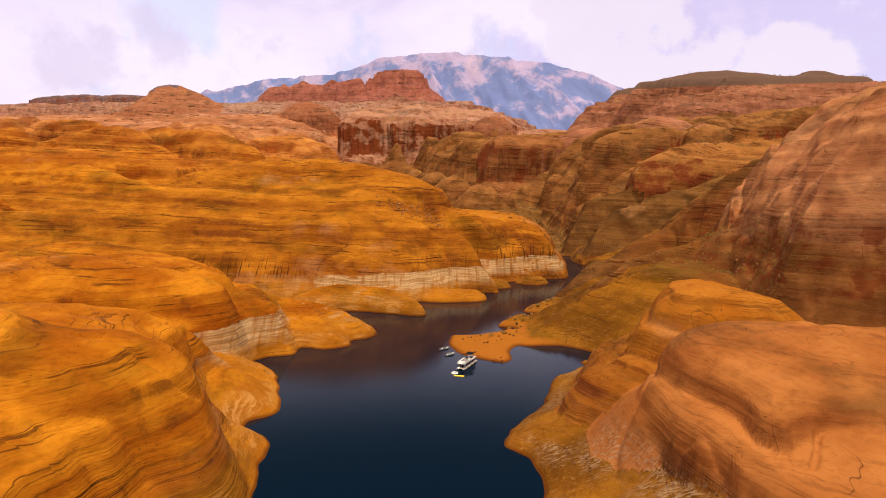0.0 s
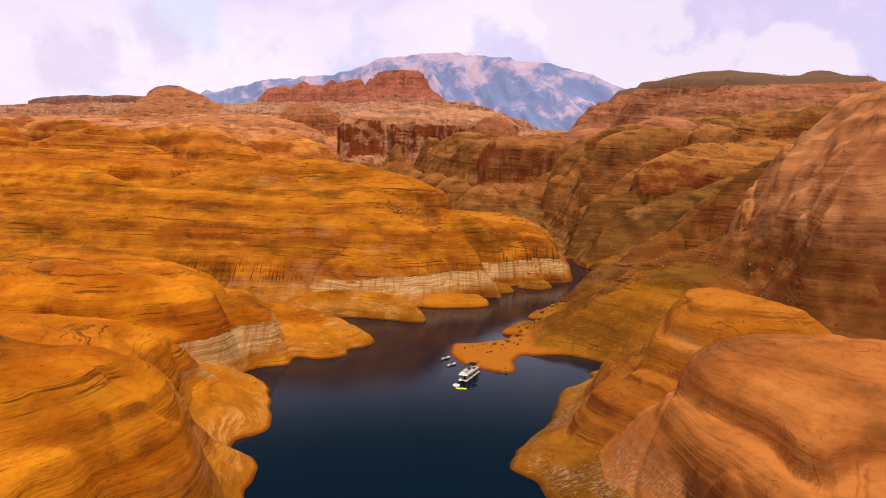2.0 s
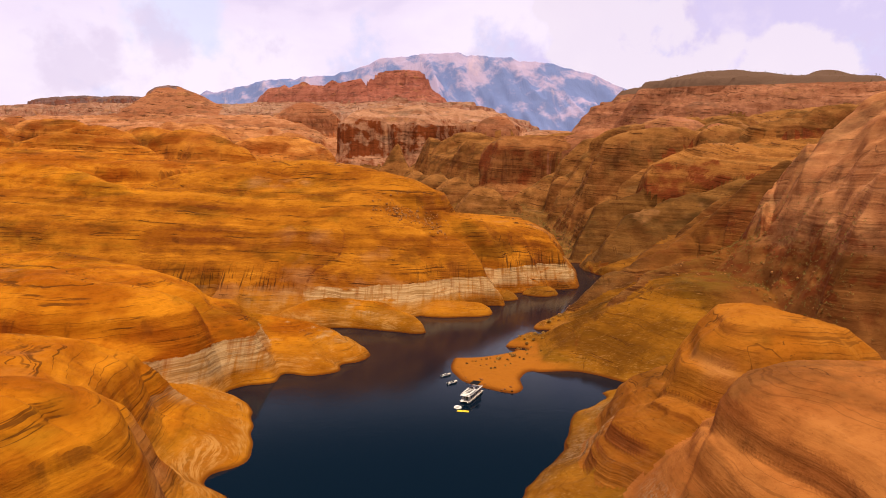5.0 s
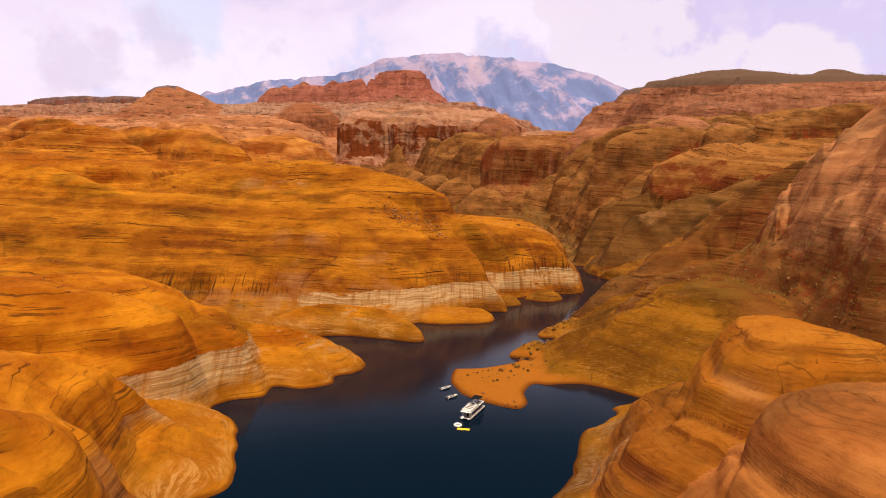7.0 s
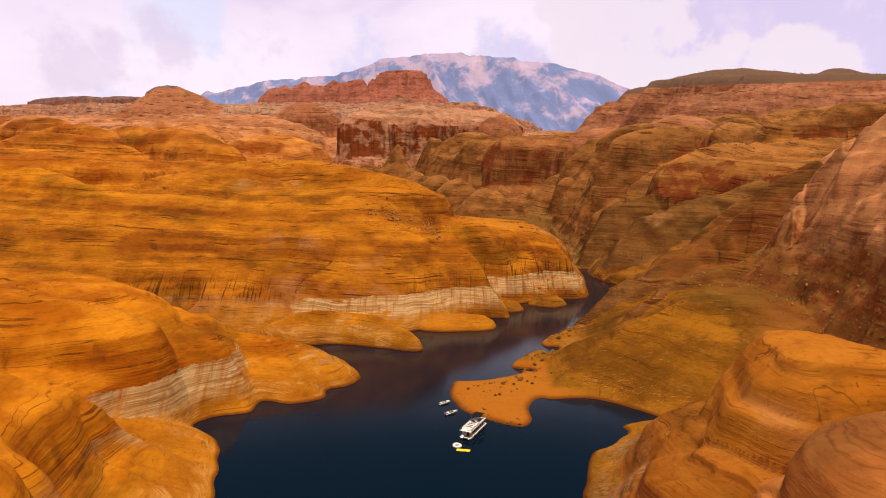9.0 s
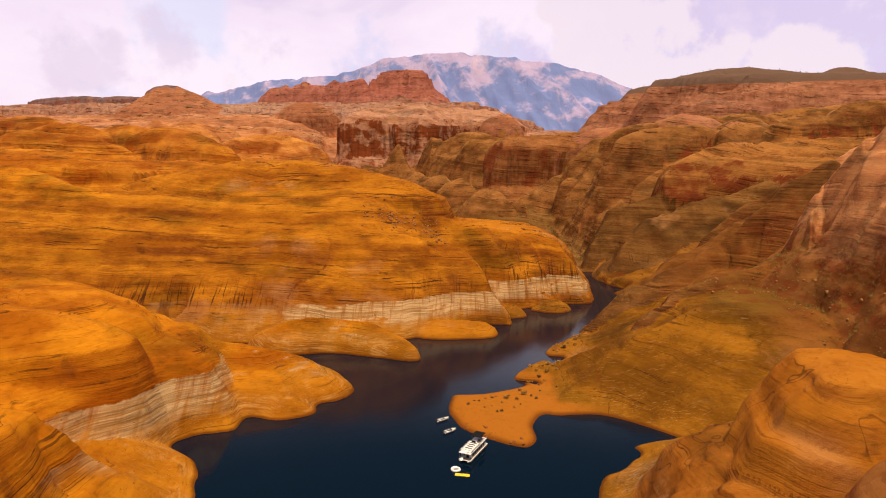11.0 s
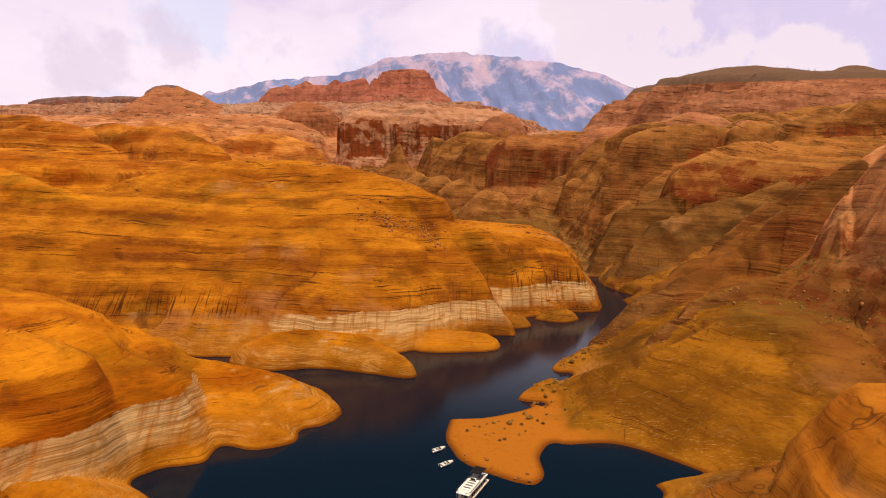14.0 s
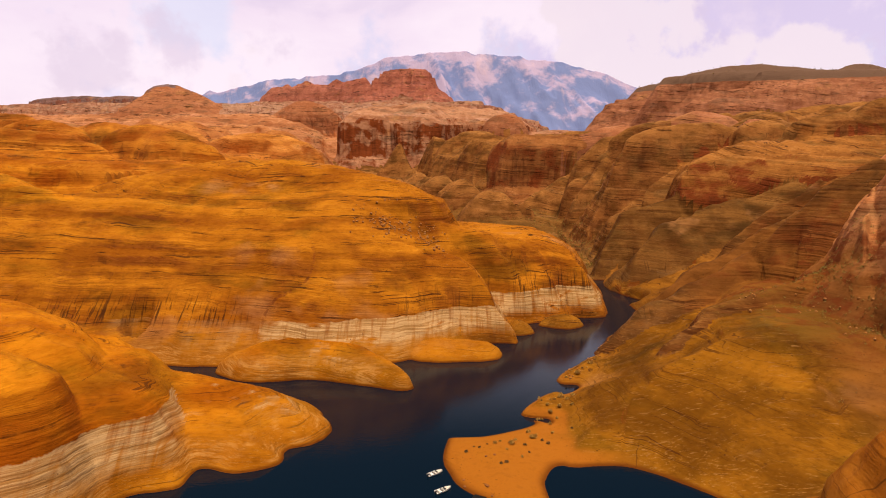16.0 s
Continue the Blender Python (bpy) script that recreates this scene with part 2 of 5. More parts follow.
    color = m.mix(m.math("MULTIPLY", low, scuff), color, (0.66, 0.42, 0.15))
    # long pale scratches on the broad eastern slope
    scratch = m.ramp(m.noise(m.stretch(where, (0.10, 1.3, 1.0), (0, 0, 0.35)), 0.9, 5.0, 0.7), 0.57, 0.68, 0, 0.5)
    face = m.math("MULTIPLY", m.math("MULTIPLY", m.ramp(x, 55.0, 80.0), m.ramp(x, 190.0, 140.0)), m.math("MULTIPLY", m.ramp(y, 325.0, 350.0), m.ramp(y, 560.0, 480.0)))
    color = m.mix(m.math("MULTIPLY", face, scratch), color, (0.52, 0.33, 0.13))
    # whitish salt streaks on the near east apron
    salt = m.ramp(m.noise(m.stretch(where, (0.16, 1.6, 1.0), (0, 0, 0.62)), 0.9, 6.0, 0.7), 0.46, 0.62, 0, 0.8)
    salty = m.math("MULTIPLY", m.math("MULTIPLY", m.ramp(z, 22.0, 13.0), m.ramp(z, 0.8, 3.0)), m.math("MULTIPLY", m.ramp(x, 24.0, 40.0), m.ramp(y, 330.0, 280.0)))
    salty = m.math("MULTIPLY", salty, m.ramp(m.noise(where, 0.035, 3.0), 0.40, 0.56, 0.05, 1.0))
    color = m.mix(m.math("MULTIPLY", salty, salt), color, (0.50, 0.40, 0.30))
    # dark varnish running down from the lip above the band
    run = m.noise(drip_at, 0.75, 4.0, 0.6)
    reach = m.math("MULTIPLY", m.ramp(z, 15.0, 24.0), m.ramp(m.math("ADD", z, m.math("MULTIPLY", drips, 26.0)), 52.0, 34.0))
    varnish = m.math("MULTIPLY", m.math("MULTIPLY", m.ramp(run, 0.52, 0.60), m.ramp(up, 0.96, 0.80)), reach)
    varnish = m.math("MULTIPLY", varnish, m.math("MULTIPLY", m.math("MAXIMUM", m.math("MULTIPLY", m.ramp(m.noise(m.stretch(where, (1, 1, 0.3)), 0.024, 2.0), 0.50, 0.57), 0.6), m.math("MAXIMUM", m.math("MULTIPLY", m.ramp(x, -108.0, -122.0), m.ramp(x, -280.0, -240.0)), m.math("MULTIPLY", m.ramp(x, 44.0, 52.0), m.ramp(x, 124.0, 112.0)))), m.ramp(y, 420.0, 470.0)))
    color = m.mix(m.math("MULTIPLY", varnish, 0.85), color, (0.055, 0.020, 0.010))
    tall = m.noise(m.stretch(where, (1.0, 1.0, 0.05)), 0.085, 5.0, 0.65)
    color = m.mix(m.math("MULTIPLY", m.math("MULTIPLY", m.ramp(tall, 0.52, 0.64), m.ramp(up, 0.55, 0.30)), 0.45), color, (0.10, 0.030, 0.014))
    # dark red broken beds at the foot of the east wall
    foot = m.math("ADD", z, m.math("MULTIPLY", m.noise(where, 0.03, 4.0, 0.6), 50.0))
    wall = m.math("MULTIPLY", m.math("MULTIPLY", m.ramp(foot, 112.0, 94.0), m.ramp(foot, 50.0, 66.0)), m.math("MULTIPLY", m.ramp(x, 150.0, 186.0), m.ramp(y, 560.0, 500.0)))
    low_wall = m.math("MULTIPLY", m.ramp(foot, 98.0, 78.0), m.math("MULTIPLY", m.ramp(x, 140.0, 176.0), m.ramp(y, 640.0, 600.0)))
    color = m.mix(m.math("MULTIPLY", low_wall, 0.85), color, m.mix(tone, (0.19, 0.080, 0.018), (0.34, 0.150, 0.036)))
    wall = m.math("MULTIPLY", wall, m.ramp(m.noise(m.stretch(where, (1, 1, 1.6)), 0.06, 5.0, 0.65), 0.46, 0.58, 0.0, 0.75))
    color = m.mix(wall, color, m.mix(grain, (0.08, 0.024, 0.008), (0.34, 0.074, 0.020)))
    # olive grass and soil on the floor of the side valley
    soil = m.math("MULTIPLY", m.math("MULTIPLY", m.ramp(z, 33.0, 37.0), m.ramp(z, 58.0, 48.0)), m.math("MULTIPLY", m.ramp(x, 128.0, 150.0), m.math("MULTIPLY", m.ramp(y, 300.0, 315.0), m.ramp(y, 500.0, 470.0))))
    soil = m.math("MULTIPLY", m.math("MULTIPLY", soil, m.ramp(up, 0.70, 0.86)), m.ramp(m.noise(where, 0.07, 5.0, 0.65), 0.44, 0.56))
    color = m.mix(m.math("MULTIPLY", soil, 0.6), color, m.mix(grain, (0.13, 0.085, 0.014), (0.30, 0.190, 0.035)))
    # orange sand on the flats of the spit
    flat = m.math("ADD", z, m.math("MULTIPLY", patch, 2.5))
    sand = m.math("MULTIPLY", m.math("MULTIPLY", m.ramp(flat, 5.6, 3.6), m.ramp(x, 78.0, 50.0)), m.math("MULTIPLY", m.ramp(x, -6.0, 0.0), m.math("MULTIPLY", m.ramp(y, 306.0, 314.0), m.ramp(y, 480.0, 420.0))))
    color = m.mix(sand, color, m.mix(grain, (0.42, 0.155, 0.014), (0.60, 0.260, 0.036)))
    # pale noses at the west shore
    nose = m.math("MULTIPLY", m.math("MULTIPLY", m.ramp(z, 13.0, 5.0), m.ramp(z, 0.4, 2.0)), m.math("MULTIPLY", m.ramp(x, 0.0, -30.0), m.ramp(cross, 0.54, 0.42, 0.1, 0.7)))
    color = m.mix(m.math("MULTIPLY", nose, m.ramp(m.noise(where, 0.05, 3.0), 0.42, 0.58)), color, (0.76, 0.46, 0.16))
    if cap:
        color = m.mix(m.ramp(m.math("ADD", z, m.math("MULTIPLY", patch, 8.0)), cap[0] + 3.0, cap[0] + 5.0), color, m.mix(grain, cap[1], cap[2]))
    # wet edge at the water
    color = m.mix(m.ramp(z, 1.3, 0.2, 0, 0.8), color, (0.16, 0.045, 0.006))
    # fine tooth
    color = m.mix(m.ramp(grain, 0.48, 0.68, 0.0, 0.32), color, m.mix(1.0, color, (0.50, 0.42, 0.36), "MULTIPLY"))
    color = m.mix(m.ramp(fine, 0.60, 0.72, 0.0, 0.5), color, (0.12, 0.040, 0.012))
    # knobs, pits and small shrubs of the bare rock
    pit = m.math("MULTIPLY", m.ramp(m.noise(m.stretch(where, (0.7, 0.7, 1.5)), 0.9, 3.0, 0.6), 0.64, 0.70, 0.0, 0.7), m.ramp(m.noise(where, 0.04, 4.0, 0.6), 0.48, 0.60))
    color = m.mix(pit, color, (0.09, 0.036, 0.010))
    color = m.mix(1.0, color, (0.625, 0.515, 0.41), "MULTIPLY")
    m.put(m.bsdf, "Base Color", color)
    m.put(m.bsdf, "Roughness", m.ramp(grain, 0.2, 0.8, 0.80, 0.97))
    m.put(m.bsdf, "Specular IOR Level", 0.06)
    n1 = m.bump(m.math("MULTIPLY", beds, lam), 0.7, 1.6)
    n2 = m.bump(m.math("ADD", m.math("MULTIPLY", m.math("MULTIPLY", lines, lam), 0.5), m.math("MULTIPLY", cross, 0.5)), 0.40, 0.6, n1)
    n3 = m.bump(grain, 0.3, 0.5, n2)
    m.put(m.bsdf, "Normal", m.bump(fine, 0.4, 0.2, n3))
    return m.mat


def lake_water():
    m = Nodes("lake_water")
    where = m.node("ShaderNodeNewGeometry").outputs["Position"]
    m.put(m.bsdf, "Base Color", (0.001, 0.006, 0.015, 1))
    m.put(m.bsdf, "Roughness", 0.06)
    m.put(m.bsdf, "IOR", 1.33)
    m.put(m.bsdf, "Specular Tint", (0.22, 0.84, 0.84, 1))
    m.put(m.bsdf, "Specular IOR Level", 0.24)
    waves = m.noise(m.stretch(where, (0.4, 0.9, 1)), 1.0, 4.0)
    m.put(m.bsdf, "Normal", m.bump(waves, 0.22, 0.14))
    return m.mat


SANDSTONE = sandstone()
ROCKS = {
    "yellow_dome": sandstone("golden_rock", ((0.50, 0.190, 0.016), (0.64, 0.280, 0.036)), 0.5, layers=0.5),
    "striped_skirt": sandstone("striped_rock", ((0.34, 0.125, 0.014), (0.50, 0.205, 0.028))),
    "near_east_dome": sandstone("rose_orange_rock", ((0.46, 0.178, 0.048), (0.62, 0.270, 0.080)), 0.4, layers=0.35),
    "beehive_butte": sandstone("pale_rock", ((0.46, 0.195, 0.105), (0.58, 0.280, 0.165)), 0.4),
    "east_mountain": sandstone("rose_rock", ((0.54, 0.240, 0.115), (0.78, 0.410, 0.205)), 0.25, layers=0.6),
    "red_slab": sandstone("red_rock", ((0.28, 0.118, 0.027), (0.52, 0.250, 0.070)), 1.6, layers=1.3),
    "east_tableland": sandstone("upland_rock", ((0.20, 0.092, 0.024), (0.48, 0.240, 0.078)), 0.35, layers=1.2),
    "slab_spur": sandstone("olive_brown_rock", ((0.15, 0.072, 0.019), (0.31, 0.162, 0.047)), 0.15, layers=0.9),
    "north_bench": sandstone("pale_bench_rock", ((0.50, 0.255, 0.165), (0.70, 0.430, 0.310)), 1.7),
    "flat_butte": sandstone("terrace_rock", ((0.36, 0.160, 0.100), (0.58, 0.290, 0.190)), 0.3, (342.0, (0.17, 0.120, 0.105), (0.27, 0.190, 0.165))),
    "alcove_cliff": sandstone("cliff_rock", ((0.32, 0.135, 0.048), (0.48, 0.225, 0.085)), 1.1),
    # red_mesa and pink_scarp have violet-pink distance haze mixed into their colours
    "red_mesa": sandstone("hazy_mesa_rock", ((0.44, 0.165, 0.140), (0.60, 0.265, 0.220)), 0.3),
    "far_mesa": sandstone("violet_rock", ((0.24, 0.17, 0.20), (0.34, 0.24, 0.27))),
    "pink_scarp": sandstone("hazy_banded_rock", ((0.42, 0.21, 0.155), (0.60, 0.41, 0.34))),
}
ROCKS["east_prow"] = sandstone("prow_rock", ((0.54, 0.250, 0.110), (0.76, 0.400, 0.190)), 0.7, layers=0.6)
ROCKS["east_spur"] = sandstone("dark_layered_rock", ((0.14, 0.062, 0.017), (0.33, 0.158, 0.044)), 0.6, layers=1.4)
ROCKS["great_dome"] = sandstone("dome_rock", ((0.37, 0.128, 0.008), (0.68, 0.292, 0.020)), 0.6)
ROCKS["centre_hills"] = ROCKS["east_tableland"]
SHORE_ROCK = sandstone("shore_rock", rust=0.5, layers=0.8)
for shore in ("near_west_dome", "west_terrace", "headland_tongue", "west_headland", "small_island", "low_island", "east_slope", "east_point"):
    ROCKS[shore] = SHORE_ROCK
ROCKS["butte_cap"] = ROCKS["flat_butte"]
ROCKS["canyon_floor"] = sandstone("canyon_soil", ((0.22, 0.115, 0.030), (0.36, 0.190, 0.055)), 0.2)
WATER = lake_water()


def hazy_mountain_rock():
    """Forest and pale rock ribs, far off, with the blue of distance haze in the colours."""
    m = Nodes("hazy_mountain_rock")
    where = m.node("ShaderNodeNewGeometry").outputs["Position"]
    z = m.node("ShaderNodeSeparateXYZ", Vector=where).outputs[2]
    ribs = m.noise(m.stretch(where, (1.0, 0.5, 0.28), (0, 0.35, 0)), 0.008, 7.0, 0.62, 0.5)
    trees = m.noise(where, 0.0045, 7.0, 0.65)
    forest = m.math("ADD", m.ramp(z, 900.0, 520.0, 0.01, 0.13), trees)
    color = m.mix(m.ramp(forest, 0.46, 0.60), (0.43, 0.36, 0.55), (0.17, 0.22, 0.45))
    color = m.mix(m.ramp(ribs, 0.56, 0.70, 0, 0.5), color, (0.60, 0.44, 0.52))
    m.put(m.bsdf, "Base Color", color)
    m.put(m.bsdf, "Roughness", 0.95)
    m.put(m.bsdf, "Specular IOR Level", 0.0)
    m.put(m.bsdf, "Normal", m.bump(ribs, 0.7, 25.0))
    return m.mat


MOUNTAIN = hazy_mountain_rock()

# ---------------------------------------------------------------- landforms
# Rolling sandstone, built from footprints in plan and rise profiles.


def lattice(ix, iy, seed):
    h = (ix.astype(np.int64) * 374761393 + iy.astype(np.int64) * 668265263 + seed * 982451653) & 0x7FFFFFFF
    h = ((h ^ (h >> 13)) * 1274126177) & 0x7FFFFFFF
    return ((h ^ (h >> 16)) & 0xFFFF) / 65535.0


def vnoise(x, y, seed):
    """Smooth value noise, -1 to 1."""
    ix, iy = np.floor(x), np.floor(y)
    fx, fy = x - ix, y - iy
    fx, fy = fx * fx * fx * (fx * (fx * 6 - 15) + 10), fy * fy * fy * (fy * (fy * 6 - 15) + 10)
    a, b = lattice(ix, iy, seed), lattice(ix + 1, iy, seed)
    c, d = lattice(ix, iy + 1, seed), lattice(ix + 1, iy + 1, seed)
    return (a + (b - a) * fx + (c - a) * fy + (a - b - c + d) * fx * fy) * 2 - 1


def fbm(x, y, seed, octaves=4, gain=0.5):
    out, amp = 0.0, 1.0
    for k in range(octaves):
        out = out + amp * vnoise(x + 17.3 * k, y - 9.1 * k, seed + k)
        x, y, amp = x * 1.93 + 0.31 * y, y * 1.93 - 0.31 * x, amp * gain
    return out


def domes(x, y, seed):
    """A field of jittered round domes, 0 to 1: the beehives of slickrock country."""
    ix, iy = np.floor(x), np.floor(y)
    out = np.zeros_like(x)
    for dx in (-1, 0, 1):
        for dy in (-1, 0, 1):
            cx, cy = ix + dx, iy + dy
            px = cx + 0.15 + 0.7 * lattice(cx, cy, seed)
            py = cy + 0.15 + 0.7 * lattice(cx, cy, seed + 1)
            size = 0.55 + 0.6 * lattice(cx, cy, seed + 2)
            d2 = ((x - px) ** 2 + (y - py) ** 2) / size ** 2
            out = np.maximum(out, np.sqrt(np.clip(1 - d2, 0, 1)) * (0.35 + 0.65 * lattice(cx, cy, seed + 3)))
    return out


def rounded(poly, n=5):
    """A closed outline through the corners, smoothed (Catmull-Rom)."""
    p = np.array(poly, float)
    a, b, c, d = np.roll(p, 1, 0), p, np.roll(p, -1, 0), np.roll(p, -2, 0)
    out = []
    for k in range(n):
        t = k / n
        out.append(0.5 * (2 * b + (c - a) * t + (2 * a - 5 * b + 4 * c - d) * t * t + (3 * b - a - 3 * c + d) * t ** 3))
    return np.stack(out, 1).reshape(-1, 2)


def depth_in(x, y, poly):
    """Distance inside (+) or outside (-) a closed outline."""
    best, inside = np.full(x.shape, 1e12), np.zeros(x.shape, bool)
    q = np.roll(poly, -1, 0)
    for (ax, ay), (bx, by) in zip(poly, q):
        ex, ey = bx - ax, by - ay
        t = np.clip(((x - ax) * ex + (y - ay) * ey) / (ex * ex + ey * ey + 1e-9), 0, 1)
        best = np.minimum(best, (x - ax - t * ex) ** 2 + (y - ay - t * ey) ** 2)
        if ay != by:
            cross = (ay > y) != (by > y)
            inside ^= cross & (x < ax + (y - ay) * ex / ey)
    return np.where(inside, 1, -1) * np.sqrt(best)


def line_distance(x, y, line):
    """Distance to an open line of (x, y, z), and the z of its nearest place."""
    best, level = np.full(x.shape, 1e12), np.zeros(x.shape)
    for (ax, ay, az), (bx, by, bz) in zip(line[:-1], line[1:]):
        ex, ey = bx - ax, by - ay
        t = np.clip(((x - ax) * ex + (y - ay) * ey) / (ex * ex + ey * ey), 0, 1)
        d = (x - ax - t * ex) ** 2 + (y - ay - t * ey) ** 2
        level = np.where(d < best, az + t * (bz - az), level)
        best = np.minimum(best, d)
    return np.sqrt(best), level


FORMS = []


def mound(name, poly, profile, plane=(0, 0, 0, 0, 0), wobble=1.0, humps=(0, 40), seed=1, fall=1.1):
    """A landform: height over its foot by the depth inside its outline. plane: foot level z, slopes east and north, and where."""
    FORMS.append(dict(name=name, poly=rounded(poly), profile=np.array(profile, float), plane=plane, wobble=wobble, humps=humps, seed=seed, fall=fall))


def dome(name, x, y, rx, ry, foot, top, turn=0, power=0.78, seed=1):
    """A round-backed hump of rock, an ellipse in plan."""
    FORMS.append(dict(name=name, dome=(x, y, rx, ry, foot, top, radians(turn), power), seed=seed))


def ridge(name, line, half, drop, seed=1):
    """A spur of rock along a falling crest line of (x, y, z)."""
    FORMS.append(dict(name=name, line=line, half=half, drop=drop, seed=seed))


def form_height(f, x, y):
    z = np.full(x.shape, -40.0)
    s = f["seed"]
    if "dome" in f:
        cx, cy, rx, ry, foot, top, turn, power = f["dome"]
        r = max(rx, ry) * 1.5
        near = (abs(x - cx) < r) & (abs(y - cy) < r)
        u, v = x[near] - cx, y[near] - cy
        k = min(rx, ry)
        u, v = u + 0.16 * k * vnoise(u / k * 1.3, v / k * 1.3, s + 5), v + 0.16 * k * vnoise(u / k * 1.3, v / k * 1.3, s + 6)
        c, sn = math.cos(turn), math.sin(turn)
        r2 = ((u * c + v * sn) / rx) ** 2 + ((v * c - u * sn) / ry) ** 2
        z[near] = np.where(r2 < 1, foot + (top - foot) * np.clip(1 - r2, 0, 1) ** power, foot - (np.sqrt(r2) - 1) * k * 4)
        return z
    if "line" in f:
        p = np.array(f["line"], float)
        r = f["half"] * 2.2
        near = (x > p[:, 0].min() - r) & (x < p[:, 0].max() + r) & (y > p[:, 1].min() - r) & (y < p[:, 1].max() + r)
        u, v = x[near], y[near]
        k = f["half"] * 0.16
        d, level = line_distance(u + k * vnoise(u / 30, v / 30, s) + 2 * vnoise(u / 11, v / 11, s + 2), v + k * vnoise(u / 30, v / 30, s + 1) + 2 * vnoise(u / 11, v / 11, s + 3), f["line"])
        q = d / f["half"]
        z[near] = level - f["drop"] * (np.sqrt(1 + 3 * q * q) - 1)
        return z
    lo, hi = f["poly"].min(0) - 60, f["poly"].max(0) + 60
    near = (x > lo[0]) & (x < hi[0]) & (y > lo[1]) & (y < hi[1])
    if not near.any():
        return z
    u, v = x[near], y[near]
    w = f["wobble"]
    far = 6 * (w > 1.5)
    wu = u + w * (2.2 * vnoise(u / 23, v / 23, s + 50) + 1.1 * vnoise(u / 8, v / 8, s + 60) + far * vnoise(u / 90, v / 90, s + 90))
    wv = v + w * (2.2 * vnoise(u / 23, v / 23, s + 70) + 1.1 * vnoise(u / 8, v / 8, s + 80) + far * vnoise(u / 90, v / 90, s + 95))
    d = depth_in(wu, wv, f["poly"])
    pr = f["profile"]
    up = np.interp(d, pr[:, 0], pr[:, 1])
    z0, gx, gy, x0, y0 = f["plane"]
    level = z0 + gx * (u - x0) + gy * (v - y0)
    amp, size = f["humps"]
    if amp:
        up = up + amp * np.clip(d / 60, 0, 1) * (domes(u / size, v / (size * 0.8), s) + 0.35 * fbm(u / size * 1.7, v / size * 1.7, s + 5, 3))
    z[near] = np.where(d >= 0, level + up, level + pr[0, 1] + d * f["fall"])
    return z


def far_scale(y):
    return 1 + np.clip(y - 800, 0, 3000) / 600


def bed_level(x, y, z):
    """The level in the pile of beds, which sag and swell a little; the far country's are thicker."""
    big = far_scale(y)
    bend = 6.0 * big * fbm(x / 210 / big, y / 190 / big, 421, 2) + 1.1 * big * fbm(x / 30 / big, y / 26 / big, 425, 3) + 0.05 * x
    return (z + bend) / big


def terrain(x, y):
    """Height, and which landform makes it, over arrays of places."""
    z, which = np.full(x.shape, -9.0), np.full(x.shape, -1)
    soft = 1.0 + np.clip(y - 500, 0, 3000) * 0.002
    for k, f in enumerate(FORMS):
        h = form_height(f, x, y)
        on = h > -39
        gap = np.abs(z - h) / soft
        blend = soft * 0.5 * np.exp(-gap) * (h > -2) * (z > -2)
        which = np.where(h > z, k, which)
        z = np.where(on, np.maximum(z, h) + blend, z)
    for line, half, slope in GULLIES:
        d, level = line_distance(x + 5 * vnoise(x / 40, y / 40, 7) + 1.5 * vnoise(x / 9, y / 9, 17), y + 5 * vnoise(x / 40, y / 40, 8) + 1.5 * vnoise(x / 9, y / 9, 18), line)
        z = np.minimum(z, level + np.maximum(d - half, 0) * slope)
    # weathering: swells, bedding ledges and small hollows, growing in size with the far country's larger forms
    big = far_scale(y)
    tall_far = big ** 0.45
    west = np.clip((60 - x) / 120, 0, 1) * np.clip((y - 600) / 150, 0, 1)
    dry = np.clip((z - 0.5) / 9, 0, 1)
    back = np.clip((y - 640) / 160, 0, 1)
    lumpy = 0.12 + back * (0.16 + 0.42 * np.clip((100 - x) / 150, 0, 1) + 0.35 * np.clip((y - 1150) / 300, 0, 1))
    for size, tall, seed in ((58, 9.0, 451), (21, 3.4, 461)):
        wx, wy = x + 0.22 * size * vnoise(x / size, y / size, seed + 8), y + 0.22 * size * vnoise(x / size, y / size, seed + 9)
        z = z + dry * lumpy * (1 - 0.35 * west) * tall_far * tall * (domes(wx / size / big ** 0.8, wy / (0.74 * size) / big ** 0.8, seed) - 0.5)
    z = z + dry * tall_far * (1.1 * fbm(x / 38 / big, y / 32 / big, 401, 4) + 0.4 * fbm(x / 8 / big, y / 7 / big, 411, 3, 0.6))
    rough = np.clip(0.45 + 1.3 * fbm(x / 70 / big, y / 60 / big, 431, 4), 0.08, 1)
    calm = np.clip(1.4 - y / 1800, 0.5, 1) * (1 - 0.4 * west) * (1 - 0.55 * np.clip((-30 - x) / 20, 0, 1) * np.clip((460 - y) / 40, 0, 1))
    for step, share, seed in ((9.0, 0.55, 31), (3.4, 0.34, 37)):
        u = bed_level(x, y, z) / step
        u = u + 0.4 * vnoise(u * 0.45 + seed, 0 * u + 0.5, seed)
        f = u - np.floor(u)
        g = np.clip((f - 0.62) / 0.38, 0, 1)
        g = 0.22 * f + 0.78 * g * g * (3 - 2 * g)
        patchy = np.clip(0.22 + 1.6 * fbm(x / 45 / big + 3 * seed, y / 40 / big, seed + 400, 3), 0, 1)
        z = z + dry * rough * patchy * calm * share * step * big ** 0.8 * (g - f + 0.22)
    joint = np.abs(vnoise(x / 52 / big + 0.6 * vnoise(x / 30, y / 30, 441), y / 38 / big, 443))
    z = z - dry * big * 1.5 * np.exp(-(joint / 0.035) ** 2) * np.clip(fbm(x / 60, y / 60, 447, 2) + 0.3, 0, 1)
    return z, which


